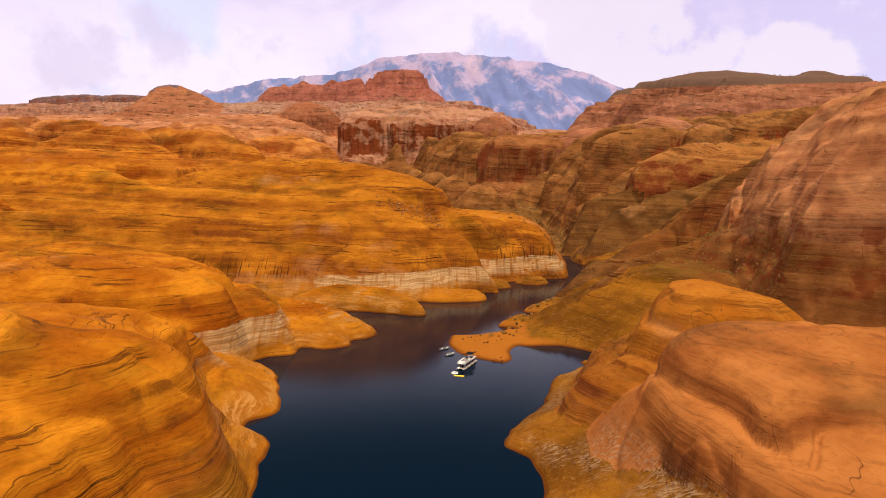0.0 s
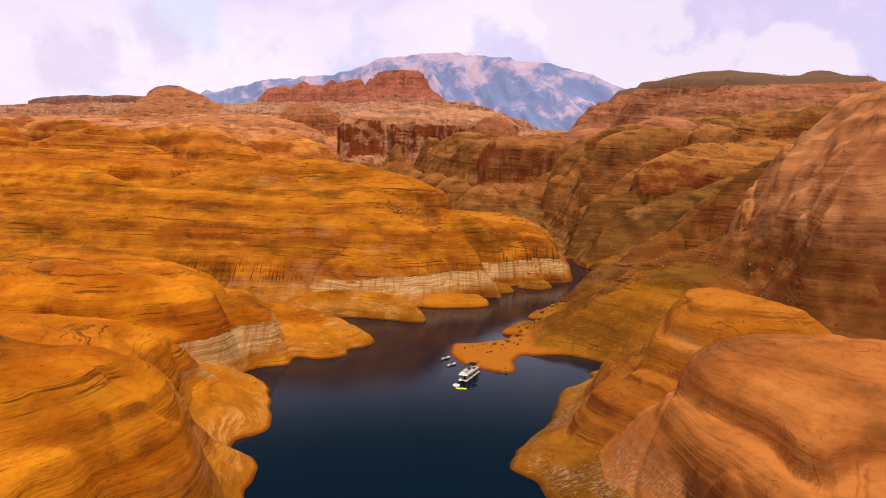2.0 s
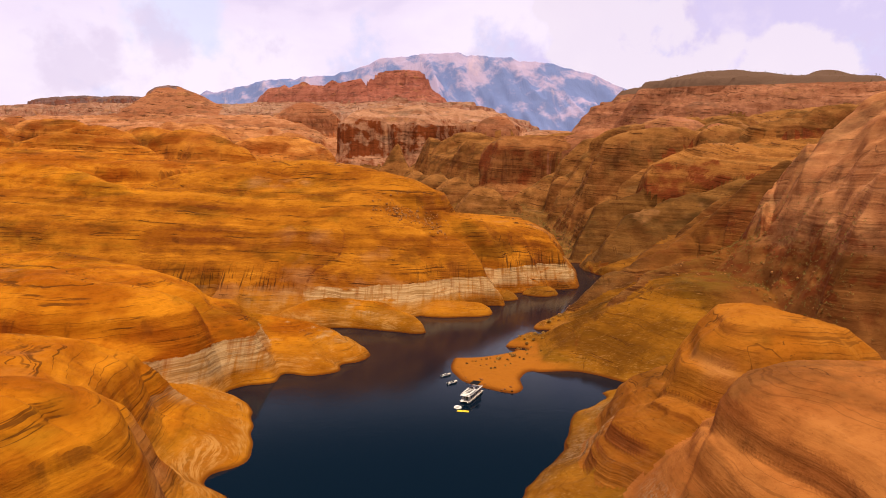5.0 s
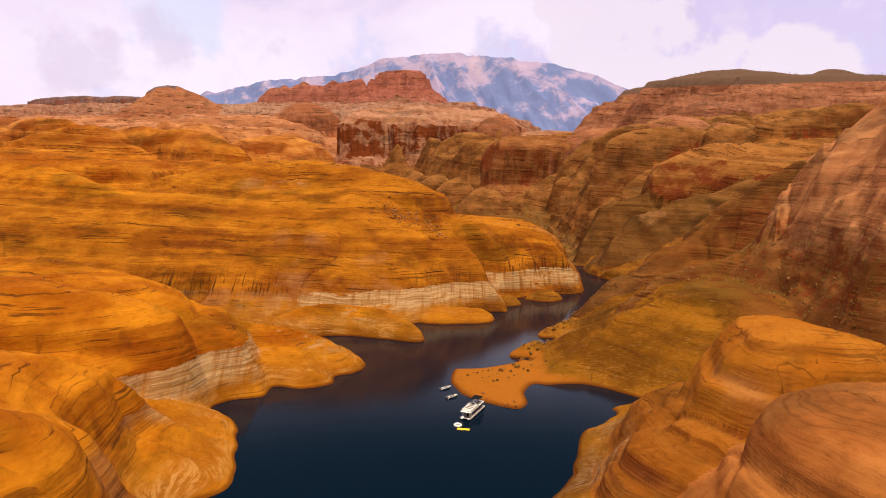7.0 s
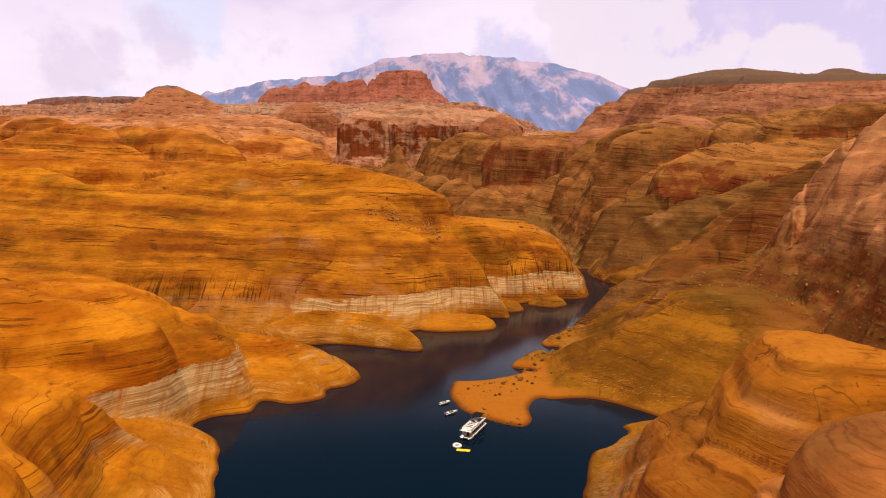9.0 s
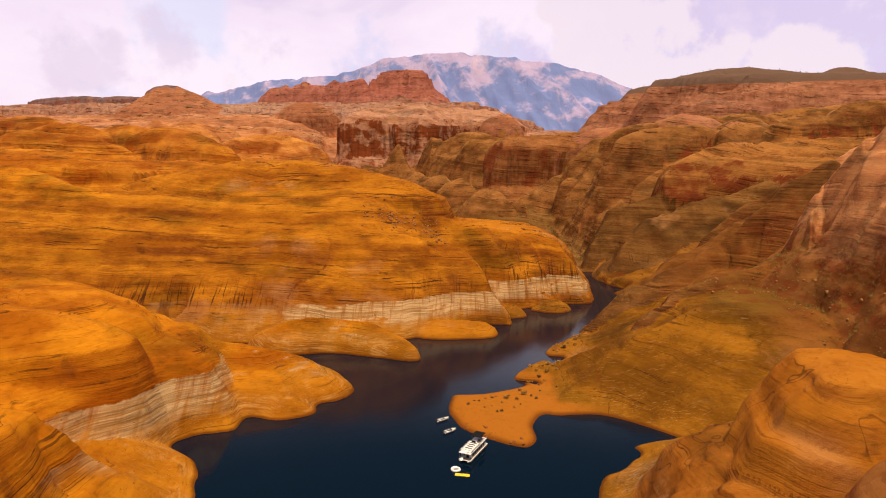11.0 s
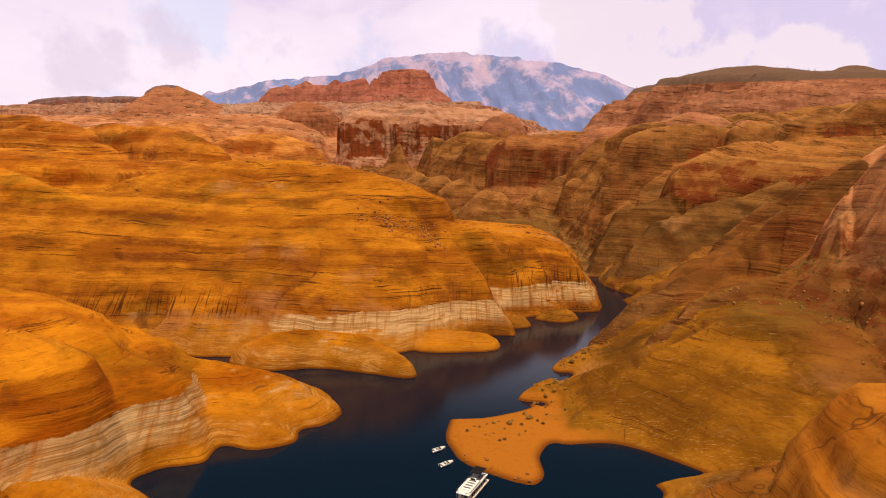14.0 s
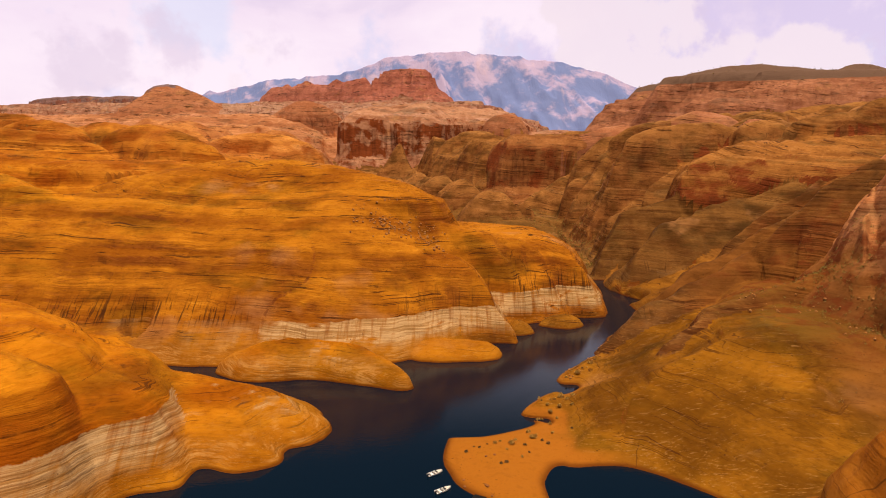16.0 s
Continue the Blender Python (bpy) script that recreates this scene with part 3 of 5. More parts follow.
# west bank, from the south
mound("near_west_dome", [(-58, 60), (-60, 150), (-60, 180), (-61, 200), (-65, 226), (-78, 237), (-84, 256), (-100, 290), (-300, 300), (-340, 20), (-90, 0)],
      [(0, -1), (5, 3), (15, 10), (22, 18), (26, 27), (31, 35), (45, 44), (70, 50), (110, 54)], seed=3)
dome("near_west_dome", -150, 165, 70, 40, 40, 62, 14, seed=70)
dome("west_headland", -200, 335, 80, 34, 38, 54, -14, seed=73)
dome("west_headland", -240, 400, 90, 38, 38, 55, -14, seed=74)
mound("west_terrace", [(-76, 237), (-67, 246), (-72, 269), (-82, 292), (-98, 316), (-118, 324), (-170, 312), (-400, 330), (-400, 190), (-170, 190), (-110, 205), (-84, 222)],
      [(0, -1), (6, 3), (21, 9), (34, 16), (40, 23), (52, 34), (64, 41), (100, 47)], seed=5)
mound("headland_tongue", [(-120, 330), (-85, 330), (-82, 344), (-66, 342), (-56, 348), (-54, 361), (-47, 366), (-41, 379), (-45, 394), (-61, 411), (-90, 419), (-124, 432),
                          (-138, 450), (-156, 462), (-176, 484), (-210, 476), (-220, 400), (-180, 350)],
      [(0, -1), (4, 3), (12, 8), (24, 15), (34, 20), (50, 26), (80, 32)], seed=7)
mound("west_headland", [(-100, 322), (-86, 333), (-84, 350), (-90, 374), (-106, 402), (-126, 426), (-150, 444), (-200, 452), (-280, 440), (-420, 460), (-480, 260), (-160, 262), (-116, 292)],
      [(0, -1), (4, 5), (9, 13), (14, 22), (20, 27), (36, 31), (43, 40), (60, 48), (100, 53)], seed=8)
mound("small_island", [(-120, 456), (-109, 444), (-95, 437), (-79, 439), (-63, 441), (-44, 436), (-22, 426), (-12, 430), (-20, 448), (-36, 470), (-70, 477), (-100, 469)],
      [(0, -1), (3, 5), (8, 10), (16, 15), (26, 20)], wobble=0.6, seed=9)
mound("low_island", [(-30, 494), (-19, 479), (-6, 472), (22, 473), (35, 480), (33, 498), (0, 512), (-25, 508)],
      [(0, -1), (3, 3), (10, 6), (18, 8)], wobble=0.6, seed=11)
mound("cove_rock", [(44, 532), (55, 531), (62, 538), (60, 560), (46, 562)], [(0, -1), (3, 3), (9, 6)], wobble=0.4, seed=12)
mound("cove_rock", [(66, 556), (84, 547), (99, 558), (96, 575), (72, 572)], [(0, -1), (3, 3), (9, 6)], wobble=0.4, seed=13)
mound("great_dome", [(-520, 470), (-300, 466), (-230, 478), (-160, 495), (-128, 488), (-102, 490), (-60, 485), (-20, 503), (34, 511), (46, 511), (48, 530), (44, 574), (58, 590), (85, 587), (108, 581),
                     (122, 590), (131, 630), (137, 674), (136, 730), (120, 790), (60, 830), (-30, 850), (-200, 900), (-560, 900)],
      [(0, -1), (2, 5), (7, 12), (13, 19), (15, 24), (19, 32), (26, 41), (36, 48), (50, 53), (90, 58), (160, 62)], seed=15)
mound("great_dome", [(-560, 500), (-300, 496), (-230, 500), (-168, 505), (-130, 504), (-96, 500), (-56, 502), (-22, 524), (0, 550), (8, 590), (10, 640), (-14, 690), (-120, 694), (-190, 664), (-300, 652), (-560, 640)],
      [(0, 44), (6, 52), (14, 60), (26, 68), (40, 75), (46, 80), (62, 87), (90, 95), (130, 103), (180, 108), (300, 112)], wobble=1.2, seed=19)
ridge("great_dome", [(-90, 585, 86), (-30, 580, 77), (20, 596, 64), (62, 612, 54)], 24, 26, seed=20)
dome("great_dome", -150, 640, 150, 80, 84, 117, -6, power=0.9, seed=16)
# stepped tablelands to the north-west, rising to the horizon
mound("west_tableland", [(-2600, 520), (-560, 530), (-400, 560), (-300, 620), (-190, 690), (-130, 800), (-150, 950), (-200, 1150), (-250, 1350), (-310, 1650), (-380, 1860), (-380, 2000), (100, 2150), (300, 2200), (500, 2600), (-3600, 2700), (-3600, 900)],
      [(0, -30), (15, -14), (40, -4), (100, 2)], plane=(98, -0.06, 0.072, -200, 620), wobble=3, humps=(12, 125), seed=21)
ridge("slickrock_ridge", [(-520, 660, 138), (-420, 625, 124), (-345, 592, 110), (-290, 572, 98), (-235, 556, 80)], 34, 26, seed=22)
ridge("slickrock_ridge", [(-640, 760, 150), (-520, 720, 140), (-420, 690, 126), (-360, 660, 108)], 38, 26, seed=88)
ridge("slickrock_ridge", [(-760, 880, 168), (-640, 850, 156), (-520, 800, 138), (-440, 770, 118)], 44, 26, seed=89)
ridge("slickrock_ridge", [(-380, 800, 136), (-300, 770, 130), (-220, 730, 116)], 36, 24, seed=90)
dome("slickrock_ridge", -520, 700, 170, 40, 100, 134, 14, seed=23)
rng_h = random.Random(77)
for k in range(46):
    hx, hy = rng_h.uniform(-800, -70), rng_h.uniform(680, 1330)
    hx -= 220 * (hx > -60 - 0.17 * hy)
    level = 100 - 0.06 * (hx + 200) + 0.072 * (hy - 620)
    dome("slickrock_ridge", hx, hy, rng_h.uniform(40, 110), rng_h.uniform(18, 38), level - 10, level + rng_h.uniform(20, 42), rng_h.uniform(-30, 4), rng_h.uniform(0.4, 0.6), 700 + k)
for k in range(30):
    hx, hy = rng_h.uniform(-1100, -200), rng_h.uniform(1350, 2000)
    hx -= 220 * (hx > -0.36 * hy)
    level = 100 - 0.06 * (hx + 200) + 0.072 * (hy - 620)
    dome("slickrock_ridge", hx, hy, rng_h.uniform(70, 170), rng_h.uniform(30, 60), level - 8, level + rng_h.uniform(16, 32), rng_h.uniform(-18, 18), 0.45, 760 + k)
mound("centre_hills", [(-260, 1040), (-60, 900), (-40, 1300), (-80, 1700), (-140, 2020), (-420, 2020), (-420, 1700), (-330, 1300)], [(0, 30), (60, 42)], plane=(0, -0.06, 0.060, -150, 900), wobble=2, humps=(28, 95), seed=106)
dome("slickrock_ridge", -390, 1120, 110, 40, 128, 170, -12, power=0.5, seed=107)
mound("alcove_ledge", [(-345, 640), (-310, 634), (-280, 646), (-262, 654), (-238, 660), (-215, 684), (-240, 740), (-340, 740), (-370, 680)], [(0, 96), (3, 108), (10, 113), (30, 117)], wobble=0.8, seed=24)
mound("alcove_ledge", [(-176, 622), (-150, 636), (-160, 690), (-210, 690), (-200, 640)], [(0, 98), (3, 107), (12, 112)], wobble=0.8, seed=25)
dome("slickrock_ridge", -390, 1150, 110, 50, 132, 170, -8, seed=26)
dome("slickrock_ridge", -640, 1090, 160, 60, 150, 180, 6, seed=27)
dome("slickrock_ridge", -740, 900, 210, 55, 130, 165, 8, seed=28)
dome("slickrock_ridge", -560, 1230, 150, 70, 160, 194, -5, seed=29)
dome("beehive_butte", -490, 2240, 130, 80, 290, 356, 0, seed=30)
mound("west_tableland", [(-1500, 2000), (-900, 1900), (-520, 1920), (-400, 1990), (-378, 2120), (-400, 2500), (-440, 3000), (-1500, 3000)], [(0, 205), (60, 240), (130, 268), (220, 290)], wobble=3, humps=(16, 130), seed=58)
mound("north_bench", [(-362, 2120), (-356, 2076), (-340, 1990), (-325, 1930), (-290, 1922), (-178, 1945), (-172, 2000), (-140, 2015), (-40, 1985), (0, 2050), (60, 2140), (200, 2200), (330, 2600), (300, 3100), (-440, 3200), (-400, 2350)],
      [(0, 170), (5, 262), (30, 276), (90, 300), (300, 330)], plane=(0, 0.0, 0.06, -300, 2050), wobble=2, humps=(24, 170), seed=51)
dome("beehive_butte", -1290, 3010, 330, 220, 340, 508, 0, power=1.25, seed=54)
dome("far_mesa", -1320, 3030, 110, 60, 488, 532, 0, power=0.7, seed=59)
mound("north_bench", [(-3600, 2300), (0, 2350), (420, 2300), (3600, 2000), (3600, 4740), (-3600, 4740)], [(0, 180), (150, 250), (400, 262)], plane=(0, 0.0, 0.055, 0, 2400), wobble=3, humps=(20, 200), seed=57)
mound("pink_scarp", [(-3400, 2950), (-1500, 2900), (-700, 2920), (-300, 2960), (100, 2960), (240, 3060), (330, 3300), (300, 4300), (-3600, 4300)],
      [(0, 372), (12, 398), (60, 408), (75, 436), (160, 448), (175, 468), (400, 478)], plane=(0, 0.012, 0, -200, 0), wobble=6, seed=55)
mound("red_mesa", [(-1100, 3640), (-860, 3560), (-560, 3520), (-440, 3400), (-250, 3340), (-90, 3380), (0, 3500), (60, 3800), (-200, 4000), (-1100, 4000)],
      [(0, 455), (60, 492), (105, 532), (118, 566), (150, 574), (160, 584), (260, 592)], plane=(0, 0.05, 0, -250, 3500), wobble=7, seed=53)
mound("red_mesa", [(-460, 3520), (-340, 3430), (-220, 3400), (-100, 3440), (-30, 3540), (-120, 3700), (-400, 3700)], [(0, 545), (40, 580), (70, 608), (80, 640), (96, 652), (104, 676), (135, 692)], wobble=7, seed=98, fall=0.7)
ridge("red_mesa", [(-1020, 3680, 610), (-930, 3670, 632), (-900, 3670, 612), (-820, 3650, 652), (-780, 3650, 628), (-690, 3650, 622), (-640, 3630, 650), (-600, 3620, 632), (-480, 3560, 648)], 46, 50, seed=97)
mound("far_mesa", [(-2900, 4300), (-2600, 4250), (-2080, 4260), (-2050, 4500), (-2900, 4600)], [(0, 540), (30, 575), (36, 620), (80, 640), (140, 655)], wobble=4, seed=56)
# east bank
mound("sand_spit", [(6, 374), (4, 371), (3, 354), (8, 336), (17, 325), (27, 318), (34, 317), (39, 325), (39, 339), (45, 350), (60, 356), (70, 375), (50, 388), (36, 396), (41, 388), (22, 377)],
      [(0, -0.6), (2, 0.6), (6, 1.6), (16, 2.6)], wobble=0.3, seed=31)
mound("shore_ledge", [(36, 397), (48, 392), (62, 400), (60, 418), (48, 417)], [(0, -0.6), (2, 2), (6, 4)], wobble=0.4, seed=32)
mound("shore_ledge", [(60, 446), (62, 436), (76, 440), (90, 460), (92, 486), (74, 466)], [(0, -0.6), (2, 2), (7, 4)], wobble=0.4, seed=34)
mound("east_slope", [(45, 352), (66, 348), (79, 339), (93, 325), (120, 315), (170, 322), (240, 350), (300, 520), (240, 640), (157, 664), (146, 604), (140, 577), (92, 503), (92, 488), (78, 470), (66, 446),
                     (64, 433), (52, 417), (42, 399), (46, 388)],
      [(0, -1), (3, 1), (10, 4), (25, 11), (40, 18), (58, 27), (70, 35), (85, 38), (110, 37), (150, 36)], seed=33)
mound("east_point", [(72, 320), (72, 311), (56, 292), (45, 265), (29, 238), (20, 219), (24, 211), (30, 204), (31, 185), (28, 120), (40, 20), (300, 20), (300, 320), (150, 340), (95, 327)],
      [(0, -1), (3, 1.5), (15, 6), (30, 11), (45, 16), (80, 26), (110, 32)], seed=35)
mound("striped_skirt", [(46, 224), (51, 240), (61, 262), (72, 284), (95, 296), (134, 292), (158, 262), (150, 230), (112, 203), (76, 201), (54, 208)],
      [(0, 10), (3, 16), (8, 22), (15, 26), (30, 29)], seed=38)
mound("yellow_dome", [(78, 254), (73, 241), (75, 228), (86, 219), (106, 217), (138, 227), (162, 248), (155, 268), (126, 281), (98, 283), (84, 270)],
      [(0, 22), (2, 30), (5, 38), (8, 41), (11, 47), (17, 53), (28, 57)], plane=(0, -0.13, 0, 95, 250), wobble=0.8, seed=37)
mound("near_east_dome", [(63, 200), (60, 182), (66, 158), (74, 130), (90, 105), (140, 80), (260, 110), (270, 190), (190, 224), (130, 224), (88, 216)],
      [(0, 8), (2, 17), (4, 25), (7, 31), (12, 35), (34, 38), (60, 40)], plane=(0, -0.03, 0.13, 110, 200), wobble=0.8, seed=39)
mound("near_east_dome", [(71, 197), (75, 178), (80, 163), (80, 152), (88, 146), (95, 150), (104, 154), (130, 151), (240, 130), (250, 185), (180, 216), (112, 222), (84, 214)],
      [(0, 30), (1.5, 37), (4, 42), (9, 46), (20, 49), (40, 51)], plane=(0, -0.03, 0.13, 110, 200), wobble=0.5, seed=40)
mound("east_mountain", [(168, 322), (178, 347), (185, 382), (190, 420), (196, 458), (208, 494), (228, 526), (272, 604), (340, 660), (470, 720), (800, 760), (1300, 700), (1300, 150), (500, 150), (280, 240), (215, 290)],
      [(0, 20), (8, 36), (16, 54), (26, 74), (40, 94), (60, 114), (66, 122), (84, 132), (90, 138), (112, 150), (138, 160), (210, 167), (400, 172)], wobble=2.6, humps=(13, 60), seed=41)
ridge("east_spur", [(262, 520, 116), (246, 528, 100), (230, 538, 80), (205, 548, 52), (169, 530, 38), (126, 502, 26), (98, 490, 6)], 19, 22, seed=81)
ridge("east_spur", [(212, 462, 60), (176, 458, 45), (140, 446, 39), (112, 424, 26)], 14, 16, seed=99)
ridge("east_spur", [(300, 590, 100), (240, 610, 60), (190, 606, 30), (156, 596, 6)], 24, 22, seed=82)
mound("east_prow", [(206, 446), (212, 428), (240, 424), (292, 450), (310, 510), (272, 540), (236, 500)], [(0, 62), (6, 84), (14, 104), (26, 120), (44, 134)], wobble=1.4, seed=42)
mound("east_apron", [(150, 668), (160, 640), (250, 600), (420, 640), (600, 800), (600, 1000), (230, 1000), (190, 860), (170, 790), (156, 740), (148, 700)],
      [(0, -1), (6, 6), (25, 14), (50, 22), (80, 34), (140, 50)], wobble=1.2, seed=43)
ridge("slab_spur", [(330, 815, 104), (240, 790, 82), (194, 785, 69), (160, 788, 52), (134, 798, 26)], 24, 26, seed=83)
ridge("slab_spur", [(340, 748, 98), (270, 735, 80), (231, 722, 66), (200, 708, 58), (174, 696, 36), (154, 688, 6)], 30, 26, seed=84)
ridge("east_spur", [(345, 690, 126), (331, 682, 116), (295, 672, 92), (254, 662, 62), (226, 652, 34), (196, 640, 14)], 20, 28, seed=94)
mound("red_slab", [(238, 782), (256, 768), (306, 765), (380, 736), (600, 760), (700, 900), (600, 1000), (340, 1000), (262, 900), (244, 840)],
      [(0, 44), (4, 80), (9, 100), (20, 114), (50, 124), (90, 138), (160, 150)], wobble=1.2, humps=(8, 60), seed=45)
mound("east_tableland", [(160, 990), (186, 960), (230, 940), (420, 880), (800, 900), (3000, 700), (3000, 4000), (900, 3200), (700, 2500), (520, 2100), (430, 1700), (330, 1400), (200, 1290), (168, 1225), (180, 1130), (184, 1060)],
      [(0, 8), (10, 26), (30, 48), (70, 84), (110, 116), (170, 142), (300, 170)], plane=(0, 0.05, 0.05, 250, 1100), wobble=2.5, humps=(30, 115), seed=47)
ridge("east_tableland", [(330, 1130, 176), (242, 1098, 140), (206, 1044, 96), (176, 960, 60), (158, 895, 38)], 24, 34, seed=85)
ridge("east_tableland", [(420, 960, 160), (350, 930, 124), (270, 920, 84), (190, 880, 34)], 34, 34, seed=86)
for k in range(30):
    hx, hy = rng_h.uniform(300, 800), rng_h.uniform(900, 1480)
    level = 150 + 0.09 * (hx - 300) + 0.06 * (hy - 1000)
    dome("east_tableland", hx, hy, rng_h.uniform(45, 110), rng_h.uniform(22, 45), level - 10, level + rng_h.uniform(16, 34), rng_h.uniform(-10, 40), rng_h.uniform(0.35, 0.6), 800 + k)
ridge("east_tableland", [(520, 1000, 168), (420, 985, 150), (330, 968, 124), (270, 940, 96), (216, 900, 58), (186, 872, 30)], 28, 30, seed=95)
ridge("east_tableland", [(460, 1180, 210), (380, 1160, 196), (300, 1190, 170), (236, 1180, 128), (190, 1190, 104), (150, 1200, 78)], 30, 32, seed=96)
dome("east_tableland", 262, 1140, 62, 44, 112, 170, 20, seed=79)
dome("east_tableland", 320, 1180, 60, 44, 130, 186, 0, seed=80)
dome("east_tableland", 330, 1010, 70, 40, 96, 142, 25, seed=87)
for hx, hy, rx, ry, foot, top, turn in [(300, 905, 70, 30, 60, 118, 18), (235, 960, 46, 26, 40, 92, 30), (415, 905, 80, 34, 100, 150, 12), (210, 1100, 40, 24, 50, 104, 24),
                                        (280, 1055, 60, 28, 80, 142, 16), (350, 1125, 60, 30, 120, 182, 8), (200, 845, 36, 22, 20, 62, 20), (455, 1040, 60, 34, 150, 192, 14)]:
    dome("east_tableland", hx, hy, rx, ry, foot, top, turn, power=0.5, seed=int(hx + hy))
dome("beehive_butte", 385, 1085, 75, 60, 160, 200, 10, seed=61)
dome("beehive_butte", 420, 995, 38, 34, 150, 182, 0, seed=62)
dome("beehive_butte", 300, 1260, 80, 50, 160, 196, 0, seed=63)
mound("canyon_floor", [(130, 780), (200, 860), (215, 1000), (185, 1100), (130, 1262), (20, 1380), (-70, 1320), (-10, 1150), (60, 1000), (96, 850)],
      [(0, -4), (10, 0), (30, 3)], plane=(10, 0, 0.095, 150, 800), seed=64)
mound("centre_hills", [(-120, 1460), (-60, 1340), (0, 1270), (60, 1290), (110, 1320), (216, 1250), (330, 1300), (440, 1500), (420, 1900), (100, 1850), (-150, 1800)],
      [(0, 52), (10, 74), (40, 100), (100, 136), (200, 180)], plane=(0, 0.03, 0.03, 150, 1300), wobble=2.2, humps=(14, 95), seed=65)
mound("alcove_cliff", [(88, 1240), (120, 1234), (160, 1242), (200, 1232), (238, 1226), (300, 1260), (330, 1400), (110, 1430), (76, 1330)], [(0, 88), (4, 148), (12, 162), (50, 182)], wobble=1.6, seed=68)
dome("centre_hills", 45, 1375, 88, 62, 76, 182, -10, seed=69)
dome("centre_hills", 74, 1120, 66, 60, 36, 84, 10, seed=101)
dome("centre_hills", 30, 1215, 70, 54, 44, 102, -8, seed=102)
dome("centre_hills", -6, 1296, 58, 36, 58, 108, 12, seed=75)
dome("centre_hills", 70, 1290, 44, 30, 62, 104, -8, seed=76)
dome("centre_hills", -50, 1620, 125, 84, 110, 205, 5, power=1.1, seed=77)
dome("centre_hills", 60, 1560, 90, 60, 150, 212, 0, seed=78)
dome("beehive_butte", 134, 1670, 60, 50, 205, 257, 0, power=0.75, seed=66)
mound("flat_butte", [(360, 1980), (430, 1800), (640, 1600), (900, 1470), (1300, 1400), (1800, 1500), (1900, 2300), (1200, 2500), (560, 2350)],
      [(0, 205), (40, 240), (60, 262), (66, 276), (92, 296), (98, 310), (126, 318), (132, 327), (300, 331)], wobble=3, seed=49)
mound("butte_cap", [(520, 1950), (580, 1850), (700, 1770), (860, 1690), (1040, 1650), (1170, 1690), (1130, 1900), (700, 2050)], [(0, 342), (18, 360), (60, 370)], wobble=0.8, seed=50)
dome("butte_cap", 800, 1800, 240, 90, 362, 394, 0, power=1.6, seed=50)
dome("butte_cap", 1035, 1740, 110, 60, 356, 386, 0, power=2.0, seed=52)
dome("flat_butte", 1500, 2200, 220, 130, 330, 422, 0, seed=93)
GULLIES = [
    ([(146, 738, 2), (200, 748, 30), (255, 754, 50), (300, 757, 66)], 2, 1.4),
    ([(112, 472, 8), (160, 492, 28), (205, 506, 48), (228, 507, 66)], 2, 1.1),
    ([(206, 440, 62), (220, 456, 78), (238, 482, 98), (262, 508, 118)], 1.5, 2.4),
    ([(150, 640, -9), (143, 690, -4), (146, 780, 4), (158, 900, 14), (165, 1010, 22), (110, 1120, 40), (50, 1240, 54), (10, 1330, 62), (-60, 1500, 90), (-120, 1800, 150), (-240, 1910, 185)], 8, 2.2),
    ([(150, 668, -2), (215, 676, 24), (300, 690, 62), (380, 690, 95)], 3, 1.2),
    ([(160, 872, 12), (230, 868, 46), (300, 890, 80), (380, 880, 108)], 3, 1.5),
    ([(176, 1010, 24), (240, 1020, 74), (330, 1040, 128)], 3, 1.5),
    ([(110, 227.5, 41), (115, 230, 42.5)], 1.0, 3.0),
    ([(90, 143, 28), (97, 151, 31), (106, 153, 34), (128, 150, 37)], 0.8, 2.6),
    ([(-330, 456, 52), (-250, 462, 46), (-205, 474, 30), (-172, 482, 2)], 1.5, 2.2),
]


# ---------------------------------------------------------------- the ground sheet
def spread(*pieces):
    out = []
    for a, b, n in pieces:
        out.append(np.linspace(a, b, n, endpoint=False))
    return np.concatenate(out)


def sheet_mesh(name, points, faces, smooth=True):
    me = bpy.data.meshes.new(name)
    me.vertices.add(len(points))
    me.vertices.foreach_set("co", np.ascontiguousarray(points, dtype=np.float32).ravel())
    me.loops.add(faces.size)
    me.loops.foreach_set("vertex_index", np.ascontiguousarray(faces, dtype=np.int32).ravel())
    me.polygons.add(len(faces))
    me.polygons.foreach_set("loop_start", np.arange(0, faces.size, 4, dtype=np.int32))
    me.update(calc_edges=True)
    if smooth:
        me.polygons.foreach_set("use_smooth", np.ones(len(faces), dtype=bool))
    me.validate()
    return me


FINE = 1.0
rows_y = spread((-160, 90, 30), (90, 280, int(200 * FINE)), (280, 620, int(330 * FINE)), (620, 850, int(110 * FINE)), (850, 1300, int(120 * FINE)),
                (1300, 2200, int(110 * FINE)), (2200, 4760, int(100 * FINE)))
cols_s = np.concatenate([np.linspace(-1.6, -0.75, 24, endpoint=False), np.linspace(-0.75, 0.75, int(1050 * FINE)), np.linspace(0.75, 1.6, 25)[1:]])
SS, YY = np.meshgrid(cols_s, rows_y)
XX = SS * (YY + 262)
ZZ, WHICH = terrain(XX.ravel(), YY.ravel())
ZZ, WHICH = ZZ.reshape(XX.shape), WHICH.reshape(XX.shape)
nr, nc = XX.shape
ids = np.arange(nr * nc).reshape(nr, nc)
FACES = np.stack([ids[:-1, :-1], ids[:-1, 1:], ids[1:, 1:], ids[1:, :-1]], -1).reshape(-1, 4)
POINTS = np.stack([XX, YY, ZZ], -1).reshape(-1, 3)
BEDS = bed_level(POINTS[:, 0], POINTS[:, 1], POINTS[:, 2])
